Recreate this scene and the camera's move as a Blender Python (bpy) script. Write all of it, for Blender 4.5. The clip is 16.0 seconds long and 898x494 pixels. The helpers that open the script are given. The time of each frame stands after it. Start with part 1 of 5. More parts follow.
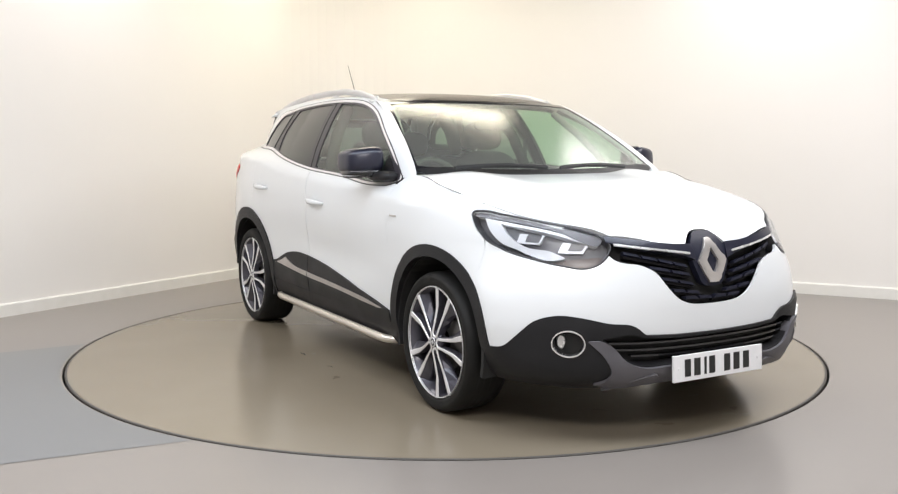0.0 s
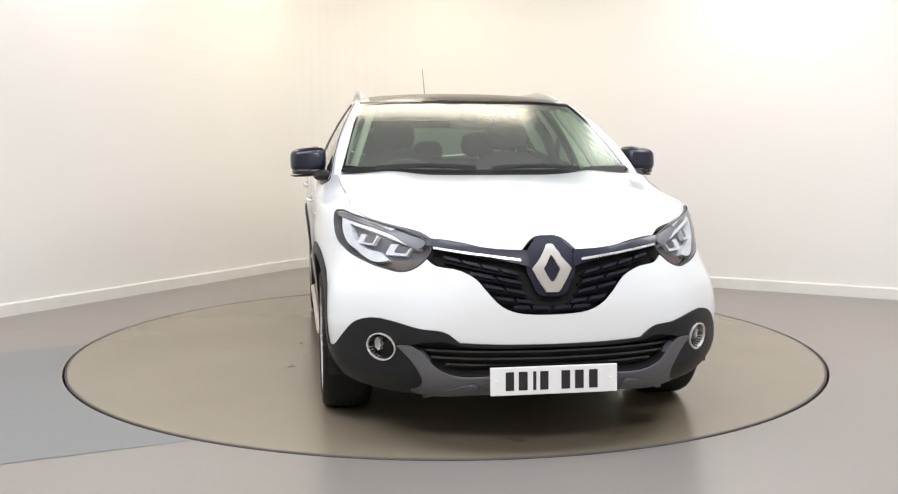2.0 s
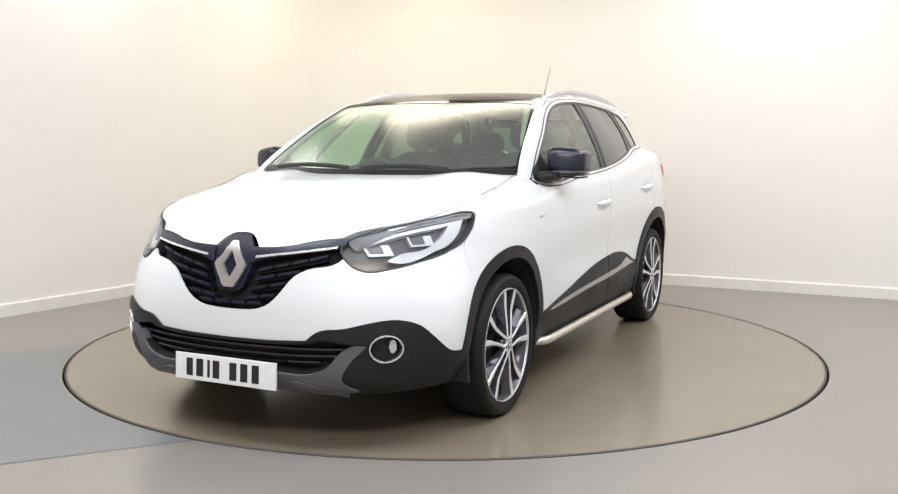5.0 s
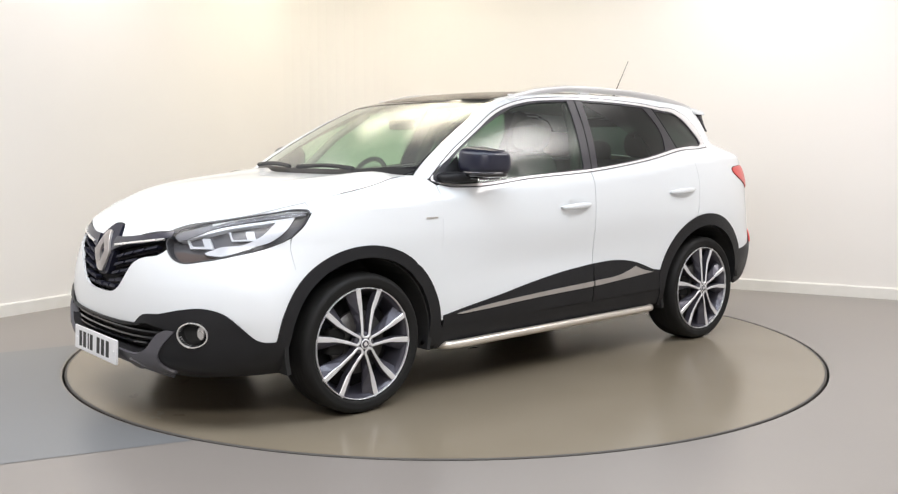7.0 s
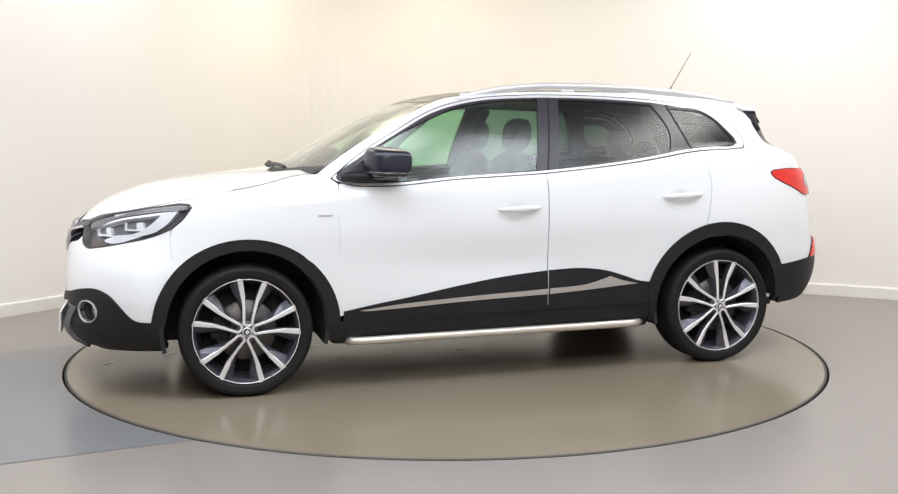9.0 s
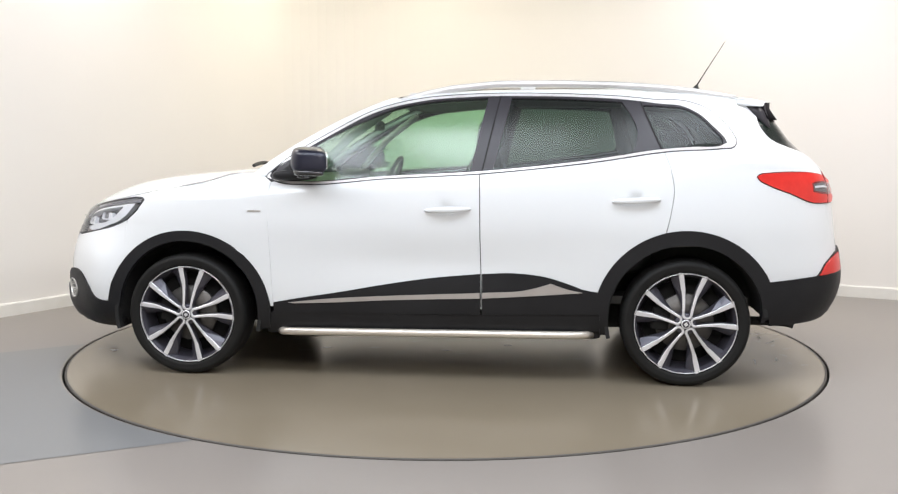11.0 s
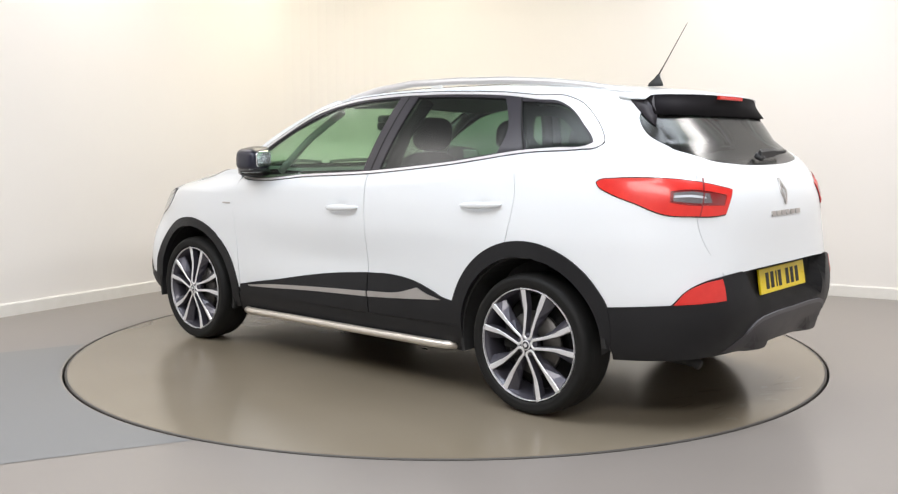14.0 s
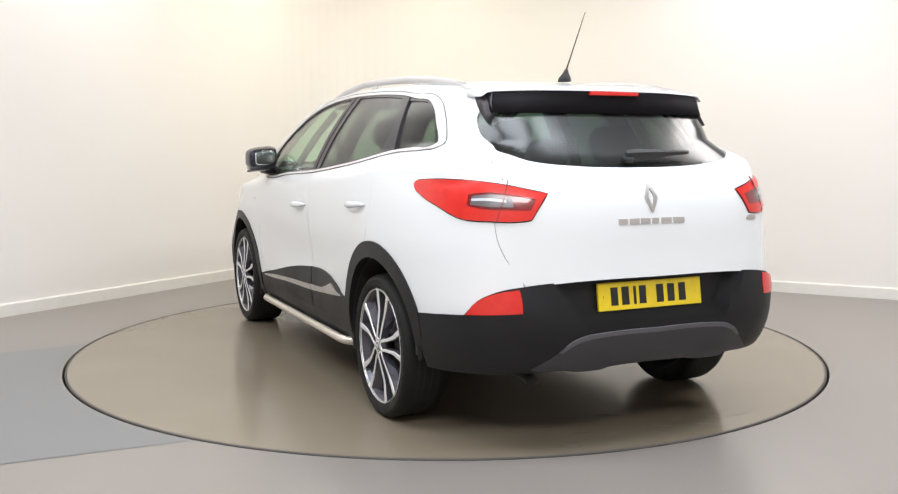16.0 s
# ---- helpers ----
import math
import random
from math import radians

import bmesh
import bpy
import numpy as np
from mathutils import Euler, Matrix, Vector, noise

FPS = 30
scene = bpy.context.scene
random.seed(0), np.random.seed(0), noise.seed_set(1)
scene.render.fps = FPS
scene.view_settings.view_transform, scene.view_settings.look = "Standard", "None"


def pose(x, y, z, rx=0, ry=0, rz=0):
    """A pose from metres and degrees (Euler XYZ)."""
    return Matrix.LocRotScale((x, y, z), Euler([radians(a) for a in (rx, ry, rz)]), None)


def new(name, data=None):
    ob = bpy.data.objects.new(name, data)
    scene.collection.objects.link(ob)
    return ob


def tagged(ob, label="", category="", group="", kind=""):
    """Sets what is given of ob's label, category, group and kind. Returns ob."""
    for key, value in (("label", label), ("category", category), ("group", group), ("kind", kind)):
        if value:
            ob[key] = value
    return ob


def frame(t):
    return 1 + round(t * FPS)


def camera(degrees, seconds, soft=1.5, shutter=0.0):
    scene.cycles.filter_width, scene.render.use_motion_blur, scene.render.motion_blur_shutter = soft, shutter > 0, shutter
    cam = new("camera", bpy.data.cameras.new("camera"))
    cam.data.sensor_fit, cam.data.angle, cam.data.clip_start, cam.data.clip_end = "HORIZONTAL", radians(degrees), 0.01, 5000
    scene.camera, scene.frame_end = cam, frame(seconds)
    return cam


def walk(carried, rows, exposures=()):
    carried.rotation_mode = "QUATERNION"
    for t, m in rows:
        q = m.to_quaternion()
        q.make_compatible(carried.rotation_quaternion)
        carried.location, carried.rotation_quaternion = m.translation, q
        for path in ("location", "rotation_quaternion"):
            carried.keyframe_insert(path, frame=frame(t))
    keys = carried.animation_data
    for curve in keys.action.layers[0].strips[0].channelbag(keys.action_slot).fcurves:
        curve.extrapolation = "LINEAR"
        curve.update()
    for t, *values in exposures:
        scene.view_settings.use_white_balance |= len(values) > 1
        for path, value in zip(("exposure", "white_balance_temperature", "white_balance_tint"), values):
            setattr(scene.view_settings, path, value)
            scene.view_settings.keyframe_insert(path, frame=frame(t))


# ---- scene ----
# camera on a tripod: it stands still
cam = camera(50.75, 16.0, soft=1.25)
EYE = pose(0.0, -5.871, 1.242, 90 - 6.185, 0.0, -0.17)
walk(cam, [(0.0, EYE), (16.0, EYE)], exposures=((0.0, 0.18), (16.0, 0.18)))

# ---- light ----
world = bpy.data.worlds.new("studio_air")
scene.world = world
world.use_nodes = True
world.node_tree.nodes["Background"].inputs[0].default_value = (0.9, 0.95, 1.0, 1)
world.node_tree.nodes["Background"].inputs[1].default_value = 0.05

CEIL = 3.3


def panel_lamp(name, x, y, sx, sy, watts, colour, turn=0.0, z=CEIL - 0.06):
    data = bpy.data.lights.new(name, "AREA")
    data.shape, data.size, data.size_y, data.energy, data.color = "RECTANGLE", sx, sy, watts, colour
    ob = new(name, data)
    ob.matrix_world = pose(x, y, z, 0, 0, turn)
    return ob


WARM, COOL, NEUTRAL = (1.0, 0.91, 0.72), (0.85, 0.915, 1.0), (1.0, 0.96, 0.945)
LAMPS = [  # x, y, size along x, size along y, watts, colour
    (0.0, 1.5, 1.9, 0.8, 40, WARM),
    (-0.9, 2.7, 1.4, 0.8, 22, WARM),
    (-2.35, 1.1, 0.9, 1.2, 21, NEUTRAL),
    (2.3, 1.3, 1.2, 1.0, 28, NEUTRAL),
    (-1.9, -2.6, 1.6, 1.4, 48, COOL),
    (0.05, -2.6, 1.6, 1.4, 48, COOL),
    (2.0, -2.5, 1.6, 1.4, 48, COOL),
    (3.3, -0.9, 1.2, 1.8, 80, NEUTRAL),
    (-3.2, -1.7, 1.2, 1.8, 60, NEUTRAL),
    # unseen fill above the camera, in place of floor bounce on the car
    (0.0, -5.4, 3.0, 1.2, 150, NEUTRAL),
]
for lx, ly, lw, ll, watts, colour in LAMPS:
    panel_lamp("ceiling_panel_lamp", lx, ly, lw, ll, watts, colour)

# ---- materials ----
def surface(name, colour, rough=0.5, metal=0.0, second=None, scale=6.0, amount=0.5, bump=0.0, bump_scale=200.0,
            rough_var=0.0, coat=0.0, spec=0.5, emit=None, emit_strength=0.0, detail=4.0):
    """A procedural surface: two colours mixed by noise, varied gloss and fine relief."""
    m = bpy.data.materials.new(name)
    m.use_nodes = True
    nt = m.node_tree
    b = nt.nodes["Principled BSDF"]
    b.inputs["Roughness"].default_value = rough
    b.inputs["Metallic"].default_value = metal
    b.inputs["Coat Weight"].default_value = coat
    b.inputs["Coat Roughness"].default_value = 0.04
    b.inputs["Specular IOR Level"].default_value = spec
    b.inputs["Base Color"].default_value = (*colour, 1)
    coords = nt.nodes.new("ShaderNodeTexCoord")
    if second or rough_var:
        n = nt.nodes.new("ShaderNodeTexNoise")
        n.inputs["Scale"].default_value, n.inputs["Detail"].default_value = scale, detail
        nt.links.new(coords.outputs["Object"], n.inputs["Vector"])
        if second:
            ramp = nt.nodes.new("ShaderNodeValToRGB")
            ramp.color_ramp.elements[0].position, ramp.color_ramp.elements[1].position = 0.5 - amount / 2, 0.5 + amount / 2
            ramp.color_ramp.elements[0].color, ramp.color_ramp.elements[1].color = (*colour, 1), (*second, 1)
            nt.links.new(n.outputs["Fac"], ramp.inputs["Fac"])
            nt.links.new(ramp.outputs["Color"], b.inputs["Base Color"])
        if rough_var:
            mr = nt.nodes.new("ShaderNodeMapRange")
            mr.interpolation_type = "SMOOTHERSTEP"
            mr.inputs["From Min"].default_value, mr.inputs["From Max"].default_value = 0.15, 0.85
            mr.inputs["To Min"].default_value, mr.inputs["To Max"].default_value = max(0.02, rough - rough_var), rough + rough_var
            nt.links.new(n.outputs["Fac"], mr.inputs["Value"])
            nt.links.new(mr.outputs["Result"], b.inputs["Roughness"])
    if bump:
        n2 = nt.nodes.new("ShaderNodeTexNoise")
        n2.inputs["Scale"].default_value, n2.inputs["Detail"].default_value = bump_scale, 2.0
        nt.links.new(coords.outputs["Object"], n2.inputs["Vector"])
        bp = nt.nodes.new("ShaderNodeBump")
        bp.inputs["Strength"].default_value, bp.inputs["Distance"].default_value = bump, 0.002
        nt.links.new(n2.outputs["Fac"], bp.inputs["Height"])
        nt.links.new(bp.outputs["Normal"], b.inputs["Normal"])
    if emit:
        b.inputs["Emission Color"].default_value = (*emit, 1)
        b.inputs["Emission Strength"].default_value = emit_strength
    return m


def clear_glass(name, tint, rough=0.0, keep=0.08, film=0.0):
    """Thin window glass: clear with a tint, and a sharp reflection that grows at a low angle."""
    m = bpy.data.materials.new(name)
    m.use_nodes = True
    nt = m.node_tree
    nt.nodes.remove(nt.nodes["Principled BSDF"])
    out = nt.nodes["Material Output"]
    clear = nt.nodes.new("ShaderNodeBsdfTransparent")
    clear.inputs["Color"].default_value = (*tint, 1)
    gloss = nt.nodes.new("ShaderNodeBsdfGlossy")
    gloss.inputs["Roughness"].default_value = rough
    gloss.inputs["Color"].default_value = (1, 1, 1, 1)
    facing_w = nt.nodes.new("ShaderNodeLayerWeight")
    facing_w.inputs["Blend"].default_value = 0.5
    power = nt.nodes.new("ShaderNodeMath")
    power.operation = "POWER"
    power.inputs[1].default_value = 5.0
    nt.links.new(facing_w.outputs["Facing"], power.inputs[0])
    share = nt.nodes.new("ShaderNodeMath")
    share.operation = "MULTIPLY_ADD"
    share.inputs[1].default_value, share.inputs[2].default_value = 1.0 - keep, keep
    nt.links.new(power.outputs["Value"], share.inputs[0])
    mix = nt.nodes.new("ShaderNodeMixShader")
    nt.links.new(share.outputs["Value"], mix.inputs["Fac"])
    nt.links.new(clear.outputs["BSDF"], mix.inputs[1])
    nt.links.new(gloss.outputs["BSDF"], mix.inputs[2])
    last = mix
    if film:  # even pale haze, standing in for the soft veil of reflected light
        veil = nt.nodes.new("ShaderNodeBsdfDiffuse")
        veil.inputs["Color"].default_value = (0.80, 0.80, 0.74, 1)
        last = nt.nodes.new("ShaderNodeMixShader")
        last.inputs["Fac"].default_value = film
        nt.links.new(mix.outputs["Shader"], last.inputs[1])
        nt.links.new(veil.outputs["BSDF"], last.inputs[2])
    nt.links.new(last.outputs["Shader"], out.inputs["Surface"])
    return m


M_WALL = surface("wall_paint", (0.82, 0.80, 0.775), 0.75, second=(0.80, 0.78, 0.755), scale=1.3, amount=0.5, bump=0.15, bump_scale=120)
M_SKIRT = surface("skirting_paint", (0.80, 0.79, 0.76), 0.4, second=(0.74, 0.73, 0.69), scale=9)
M_CEIL = surface("ceiling_paint", (0.86, 0.85, 0.83), 0.8, second=(0.83, 0.82, 0.80), scale=3)
M_FLOOR = surface("floor_vinyl", (0.205, 0.185, 0.170), 0.28, second=(0.25, 0.228, 0.21), scale=0.5, amount=1.0, bump=0.03, bump_scale=60, detail=3.0)
M_FLOORBLUE = surface("floor_vinyl_blue_grey", (0.148, 0.156, 0.164), 0.28, second=(0.180, 0.183, 0.186), scale=0.5, amount=1.0, bump=0.03, bump_scale=60, detail=3.0)
M_DISC = surface("turntable_vinyl", (0.186, 0.156, 0.110), 0.205, second=(0.240, 0.206, 0.158), scale=0.7, amount=1.0, bump=0.03, bump_scale=60, rough_var=0.05, detail=3.0)
M_STEEL = surface("ring_steel", (0.055, 0.050, 0.045), 0.6, metal=0.2, second=(0.085, 0.078, 0.070), scale=30, rough_var=0.1)
M_GAP = surface("gap_black", (0.012, 0.012, 0.012), 0.8)
M_PAINT = surface("white_car_paint", (0.745, 0.768, 0.785), 0.32, coat=0.7, second=(0.735, 0.758, 0.775), scale=3)
M_CLAD = surface("dark_grained_plastic", (0.013, 0.013, 0.0145), 0.45, second=(0.017, 0.017, 0.0185), scale=5, spec=0.24, bump=0.25, bump_scale=420, rough_var=0.06)
M_SKID = surface("grey_satin_plastic", (0.095, 0.092, 0.104), 0.42, second=(0.11, 0.107, 0.118), scale=6, rough_var=0.05)
M_GLOSS = surface("gloss_black", (0.012, 0.012, 0.014), 0.12, second=(0.016, 0.016, 0.018), scale=8, coat=0.6)
M_PILLAR = surface("satin_black_film", (0.034, 0.031, 0.037), 0.35, second=(0.040, 0.037, 0.043), scale=7, spec=0.4)
M_NAVY = surface("dark_blue_metallic_gloss", (0.012, 0.013, 0.026), 0.32, metal=0.15, second=(0.017, 0.018, 0.034), scale=14, coat=0.2)
M_CHROME = surface("bright_trim", (0.84, 0.83, 0.81), 0.28, metal=0.6, second=(0.78, 0.77, 0.75), scale=12, rough_var=0.06)
M_SATIN = surface("satin_chrome", (0.55, 0.52, 0.50), 0.36, metal=0.7, second=(0.49, 0.46, 0.44), scale=9, rough_var=0.08)
M_STAINLESS = surface("stainless_tube", (0.72, 0.67, 0.60), 0.36, metal=0.75, second=(0.67, 0.62, 0.555), scale=6)
M_RUBBER = surface("black_rubber", (0.016, 0.016, 0.016), 0.6, second=(0.022, 0.022, 0.022), scale=20)
M_TYRE = surface("tyre_rubber", (0.008, 0.008, 0.008), 0.6, second=(0.013, 0.013, 0.0125), scale=11, spec=0.22, bump=0.2, bump_scale=150, rough_var=0.1)
M_ALLOY = surface("machined_alloy", (0.82, 0.82, 0.83), 0.34, metal=0.55, second=(0.74, 0.74, 0.76), scale=14, rough_var=0.06)
M_ALLOYDARK = surface("dark_painted_alloy", (0.062, 0.060, 0.076), 0.34, metal=0.45, second=(0.080, 0.078, 0.097), scale=9, coat=0.3)
M_LINER = surface("wheel_arch_liner", (0.010, 0.010, 0.010), 0.9, second=(0.016, 0.016, 0.016), scale=14)
M_DISCBRAKE = surface("brake_steel", (0.16, 0.155, 0.15), 0.45, metal=0.8, second=(0.10, 0.095, 0.09), scale=25)
M_GLASSF = clear_glass("front_window_glass", (0.50, 0.73, 0.56), 0.20, 0.065, 0.02)
M_GLASSR = clear_glass("privacy_window_glass", (0.19, 0.27, 0.225), 0.28, 0.034, 0.010)
M_GLASSW = clear_glass("windscreen_glass", (0.72, 0.84, 0.70), 0.22, 0.085, 0.09)
M_LENS = clear_glass("clear_lamp_lens", (0.93, 0.94, 0.95), 0.22, 0.022)
M_ROOFGLASS = surface("dark_roof_glass", (0.045, 0.028, 0.025), 0.24, second=(0.052, 0.034, 0.03), scale=2, spec=0.7)
M_BLACKSATIN = surface("satin_black_plastic", (0.010, 0.009, 0.011), 0.7, second=(0.014, 0.013, 0.015), scale=9, spec=0.12)
M_SKIDR = surface("dark_grey_satin_plastic", (0.034, 0.033, 0.038), 0.4, second=(0.042, 0.040, 0.046), scale=6, rough_var=0.05)
M_GLASSB = clear_glass("dark_rear_window_glass", (0.115, 0.16, 0.15), 0.22, 0.062, 0.015)
M_REVERSE = surface("ribbed_lamp_reflector", (0.24, 0.225, 0.23), 0.35, metal=0.3, second=(0.15, 0.135, 0.14), scale=30)
M_NAVYSATIN = surface("dark_blue_satin", (0.011, 0.012, 0.024), 0.5, second=(0.015, 0.016, 0.030), scale=14, spec=0.25)
M_RAIL = surface("satin_silver_rail", (0.66, 0.65, 0.65), 0.38, metal=0.5, second=(0.60, 0.59, 0.59), scale=5)
M_BRIGHT = surface("bright_window_trim", (0.74, 0.71, 0.70), 0.42, metal=0.3, second=(0.74, 0.73, 0.73), scale=4)
M_RED = surface("red_lamp_lens", (0.60, 0.018, 0.014), 0.30, second=(0.68, 0.03, 0.02), scale=25, coat=0.25)
M_REDDARK = surface("deep_red_lens", (0.22, 0.010, 0.012), 0.30, second=(0.26, 0.008, 0.01), scale=25, coat=1.0)
M_LAMPGREY = surface("lamp_reflector", (0.42, 0.42, 0.44), 0.3, metal=0.6, second=(0.30, 0.30, 0.32), scale=30)
M_LAMPDARK = surface("lamp_housing", (0.12, 0.12, 0.132), 0.4, second=(0.15, 0.15, 0.162), scale=16)
M_BROW = surface("grey_lamp_brow", (0.15, 0.147, 0.16), 0.6, second=(0.18, 0.176, 0.19), scale=20, spec=0.3)
M_LAMPRIM = surface("lamp_edge_plastic", (0.05, 0.05, 0.055), 0.5, second=(0.06, 0.06, 0.065), scale=20)
M_LIGHTGUIDE = surface("frosted_light_guide", (0.72, 0.73, 0.76), 0.3, second=(0.66, 0.67, 0.70), scale=20, coat=0.4)
M_AMBER = surface("amber_indicator", (0.13, 0.10, 0.09), 0.3, second=(0.10, 0.075, 0.065), scale=40)
M_PLATEW = surface("white_plate", (0.80, 0.80, 0.81), 0.35, second=(0.76, 0.76, 0.77), scale=30)
M_PLATEY = surface("yellow_plate", (0.80, 0.60, 0.012), 0.35, second=(0.74, 0.55, 0.012), scale=30)
M_INK = surface("plate_ink", (0.012, 0.012, 0.012), 0.5)
M_CLOTH = surface("dark_seat_cloth", (0.040, 0.040, 0.043), 0.85, second=(0.055, 0.055, 0.058), scale=60, bump=0.5, bump_scale=500)
M_TRIM = surface("interior_plastic", (0.07, 0.07, 0.068), 0.6, second=(0.085, 0.085, 0.082), scale=12, bump=0.3, bump_scale=300)
M_HEADLINER = surface("grey_headliner_cloth", (0.58, 0.57, 0.53), 0.9, second=(0.53, 0.52, 0.48), scale=40)
M_MIRROR = surface("mirror_silver", (0.9, 0.92, 0.92), 0.02, metal=1.0)
M_WHITEPLASTIC = surface("white_seal", (0.7, 0.7, 0.7), 0.4)

# ---- helpers for building ----
def link_mesh(name, bm, material, smooth=False):
    me = bpy.data.meshes.new(name)
    bm.normal_update()
    bm.to_mesh(me)
    bm.free()
    if material:
        me.materials.append(material)
    if smooth:
        me.polygons.foreach_set("use_smooth", [True] * len(me.polygons))
    return new(name, me)


def part(name, bm, material, parent, label="", smooth=False):
    ob = link_mesh(name, bm, material, smooth)
    ob.parent = parent
    if label:
        ob["label"] = label
    return ob


def add_box(bm, x0, x1, y0, y1, z0, z1, bevel=0.0, m=None, segs=2):
    made = bmesh.ops.create_cube(bm, size=1.0)["verts"]
    for v in made:
        v.co = Vector(((x0 + x1) / 2 + v.co.x * (x1 - x0), (y0 + y1) / 2 + v.co.y * (y1 - y0), (z0 + z1) / 2 + v.co.z * (z1 - z0)))
    if bevel:
        edges = {e for v in made for e in v.link_edges}
        out = bmesh.ops.bevel(bm, geom=list(edges), offset=bevel, segments=segs, profile=0.6, affect="EDGES")
        made = list({v for f in out["faces"] for v in f.verts} | {v for v in made if v.is_valid})
    if m is not None:
        bmesh.ops.transform(bm, matrix=m, verts=made)
    return made


def add_loft(bm, rings, closed=True, cap=True):
    """Faces between rings of points, each of the same count."""
    rows = [[bm.verts.new(p) for p in ring] for ring in rings]
    n = len(rows[0])
    for a, b in zip(rows, rows[1:]):
        for i in range(n if closed else n - 1):
            j = (i + 1) % n
            bm.faces.new((a[i], a[j], b[j], b[i]))
    if cap:
        bm.faces.new(rows[0][::-1])
        bm.faces.new(rows[-1])
    return rows


def add_tube(bm, points, radius, sides=10, cap=True):
    """A round bar along points; radius may be one number or one for each point."""
    pts = [Vector(p) for p in points]
    rings = []
    for i, p in enumerate(pts):
        d = (pts[min(i + 1, len(pts) - 1)] - pts[max(i - 1, 0)]).normalized()
        a = d.cross(Vector((0, 0, 1)))
        if a.length < 0.05:
            a = d.cross(Vector((0, 1, 0)))
        a.normalize()
        b = d.cross(a)
        r = radius[i] if isinstance(radius, (list, tuple)) else radius
        rings.append([p + a * r * math.cos(k * math.tau / sides) + b * r * math.sin(k * math.tau / sides) for k in range(sides)])
    add_loft(bm, rings, True, cap)


# ---- the room ----
CORNER, DIR_L, DIR_R = Vector((-1.19, 4.13)), Vector((0.53, 0.848)).normalized(), Vector((0.888, -0.459)).normalized()
P_LEFT, P_RIGHT = CORNER - DIR_L * 11.0, CORNER + DIR_R * 9.5
P_FRONT = P_LEFT + DIR_R * 9.5
ROUND = 0.75
arc_a, arc_b = CORNER - DIR_L * ROUND, CORNER + DIR_R * ROUND
CURVE = [arc_a.lerp(CORNER, k / 12).lerp(CORNER.lerp(arc_b, k / 12), k / 12) for k in range(13)]
OUTLINE = [P_LEFT] + CURVE + [P_RIGHT, P_FRONT]


def outward(path, d):
    """The open path moved d to its left."""
    out = []
    for i, p in enumerate(path):
        t = (path[min(i + 1, len(path) - 1)] - path[max(i - 1, 0)]).normalized()
        out.append(p + Vector((-t.y, t.x)) * d)
    return out


def wall(name, path, z0, z1, thick, material, label, inset=0.0):
    inner = outward(path, -inset)
    outer = outward(path, thick)
    bm = bmesh.new()
    add_loft(bm, [[(a.x, a.y, z0), (a.x, a.y, z1), (b.x, b.y, z1), (b.x, b.y, z0)] for a, b in zip(inner, outer)])
    bmesh.ops.recalc_face_normals(bm, faces=bm.faces)
    return tagged(link_mesh(name, bm, material), label, kind="structure")


wall("wall_north", [P_LEFT] + CURVE[:7], 0.0, CEIL, 0.15, M_WALL, "plain cream-white painted studio wall")
wall("wall_east", CURVE[6:] + [P_RIGHT], 0.0, CEIL, 0.15, M_WALL, "plain cream-white painted studio wall")
wall("wall_south", [P_RIGHT, P_FRONT], 0.0, CEIL, 0.15, M_WALL, "plain white painted studio wall")
wall("wall_west", [P_FRONT, P_LEFT], 0.0, CEIL, 0.15, M_WALL, "plain white painted studio wall")
for name, path in (("baseboard", [P_LEFT] + CURVE[:7]), ("baseboard", CURVE[6:] + [P_RIGHT])):
    bm = bmesh.new()
    profile = ((0.0, 0.0), (0.018, 0.0), (0.018, 0.085), (0.012, 0.095), (0.0, 0.095))
    rows = [outward(path, -0.001 - d) for d, _ in profile]
    add_loft(bm, [[(rows[k][i].x, rows[k][i].y, profile[k][1]) for k in range(5)] for i in range(len(path))])
    bmesh.ops.recalc_face_normals(bm, faces=bm.faces)
    tagged(link_mesh(name, bm, M_SKIRT), "low white painted skirting board along the wall", kind="structure")

bm = bmesh.new()
bm.faces.new([bm.verts.new((p.x, p.y, CEIL)) for p in outward(OUTLINE, 0.1)])
bmesh.ops.solidify(bm, geom=bm.faces[:], thickness=0.1)
tagged(link_mesh("ceiling", bm, M_CEIL), "flat white painted ceiling", kind="structure")

# floor with a round hole for the turntable
RING = 2.245
SEG = 180


def circle(r, z, n=SEG):
    return [(r * math.cos(k * math.tau / n), r * math.sin(k * math.tau / n), z) for k in range(n)]


def box_out(r_from, half):
    """Points of a square at the angles of the circle."""
    pts = []
    for x, y, _ in circle(1.0, 0):
        s = half / max(abs(x), abs(y))
        pts.append((x * s, y * s, 0.0))
    return pts


bm = bmesh.new()
add_loft(bm, [circle(RING, -0.12), circle(RING, -0.003), circle(RING + 0.004, 0.0), box_out(RING, 13.0)], cap=False)
bmesh.ops.recalc_face_normals(bm, faces=bm.faces)
tagged(link_mesh("floor", bm, M_FLOOR), "grey-brown satin vinyl studio floor", kind="structure")
bm = bmesh.new()
bm.faces.new([bm.verts.new(p) for p in circle(RING + 0.02, -0.12, 90)])
tagged(link_mesh("pit", bm, M_GAP), "dark pit under the turntable", kind="structure")


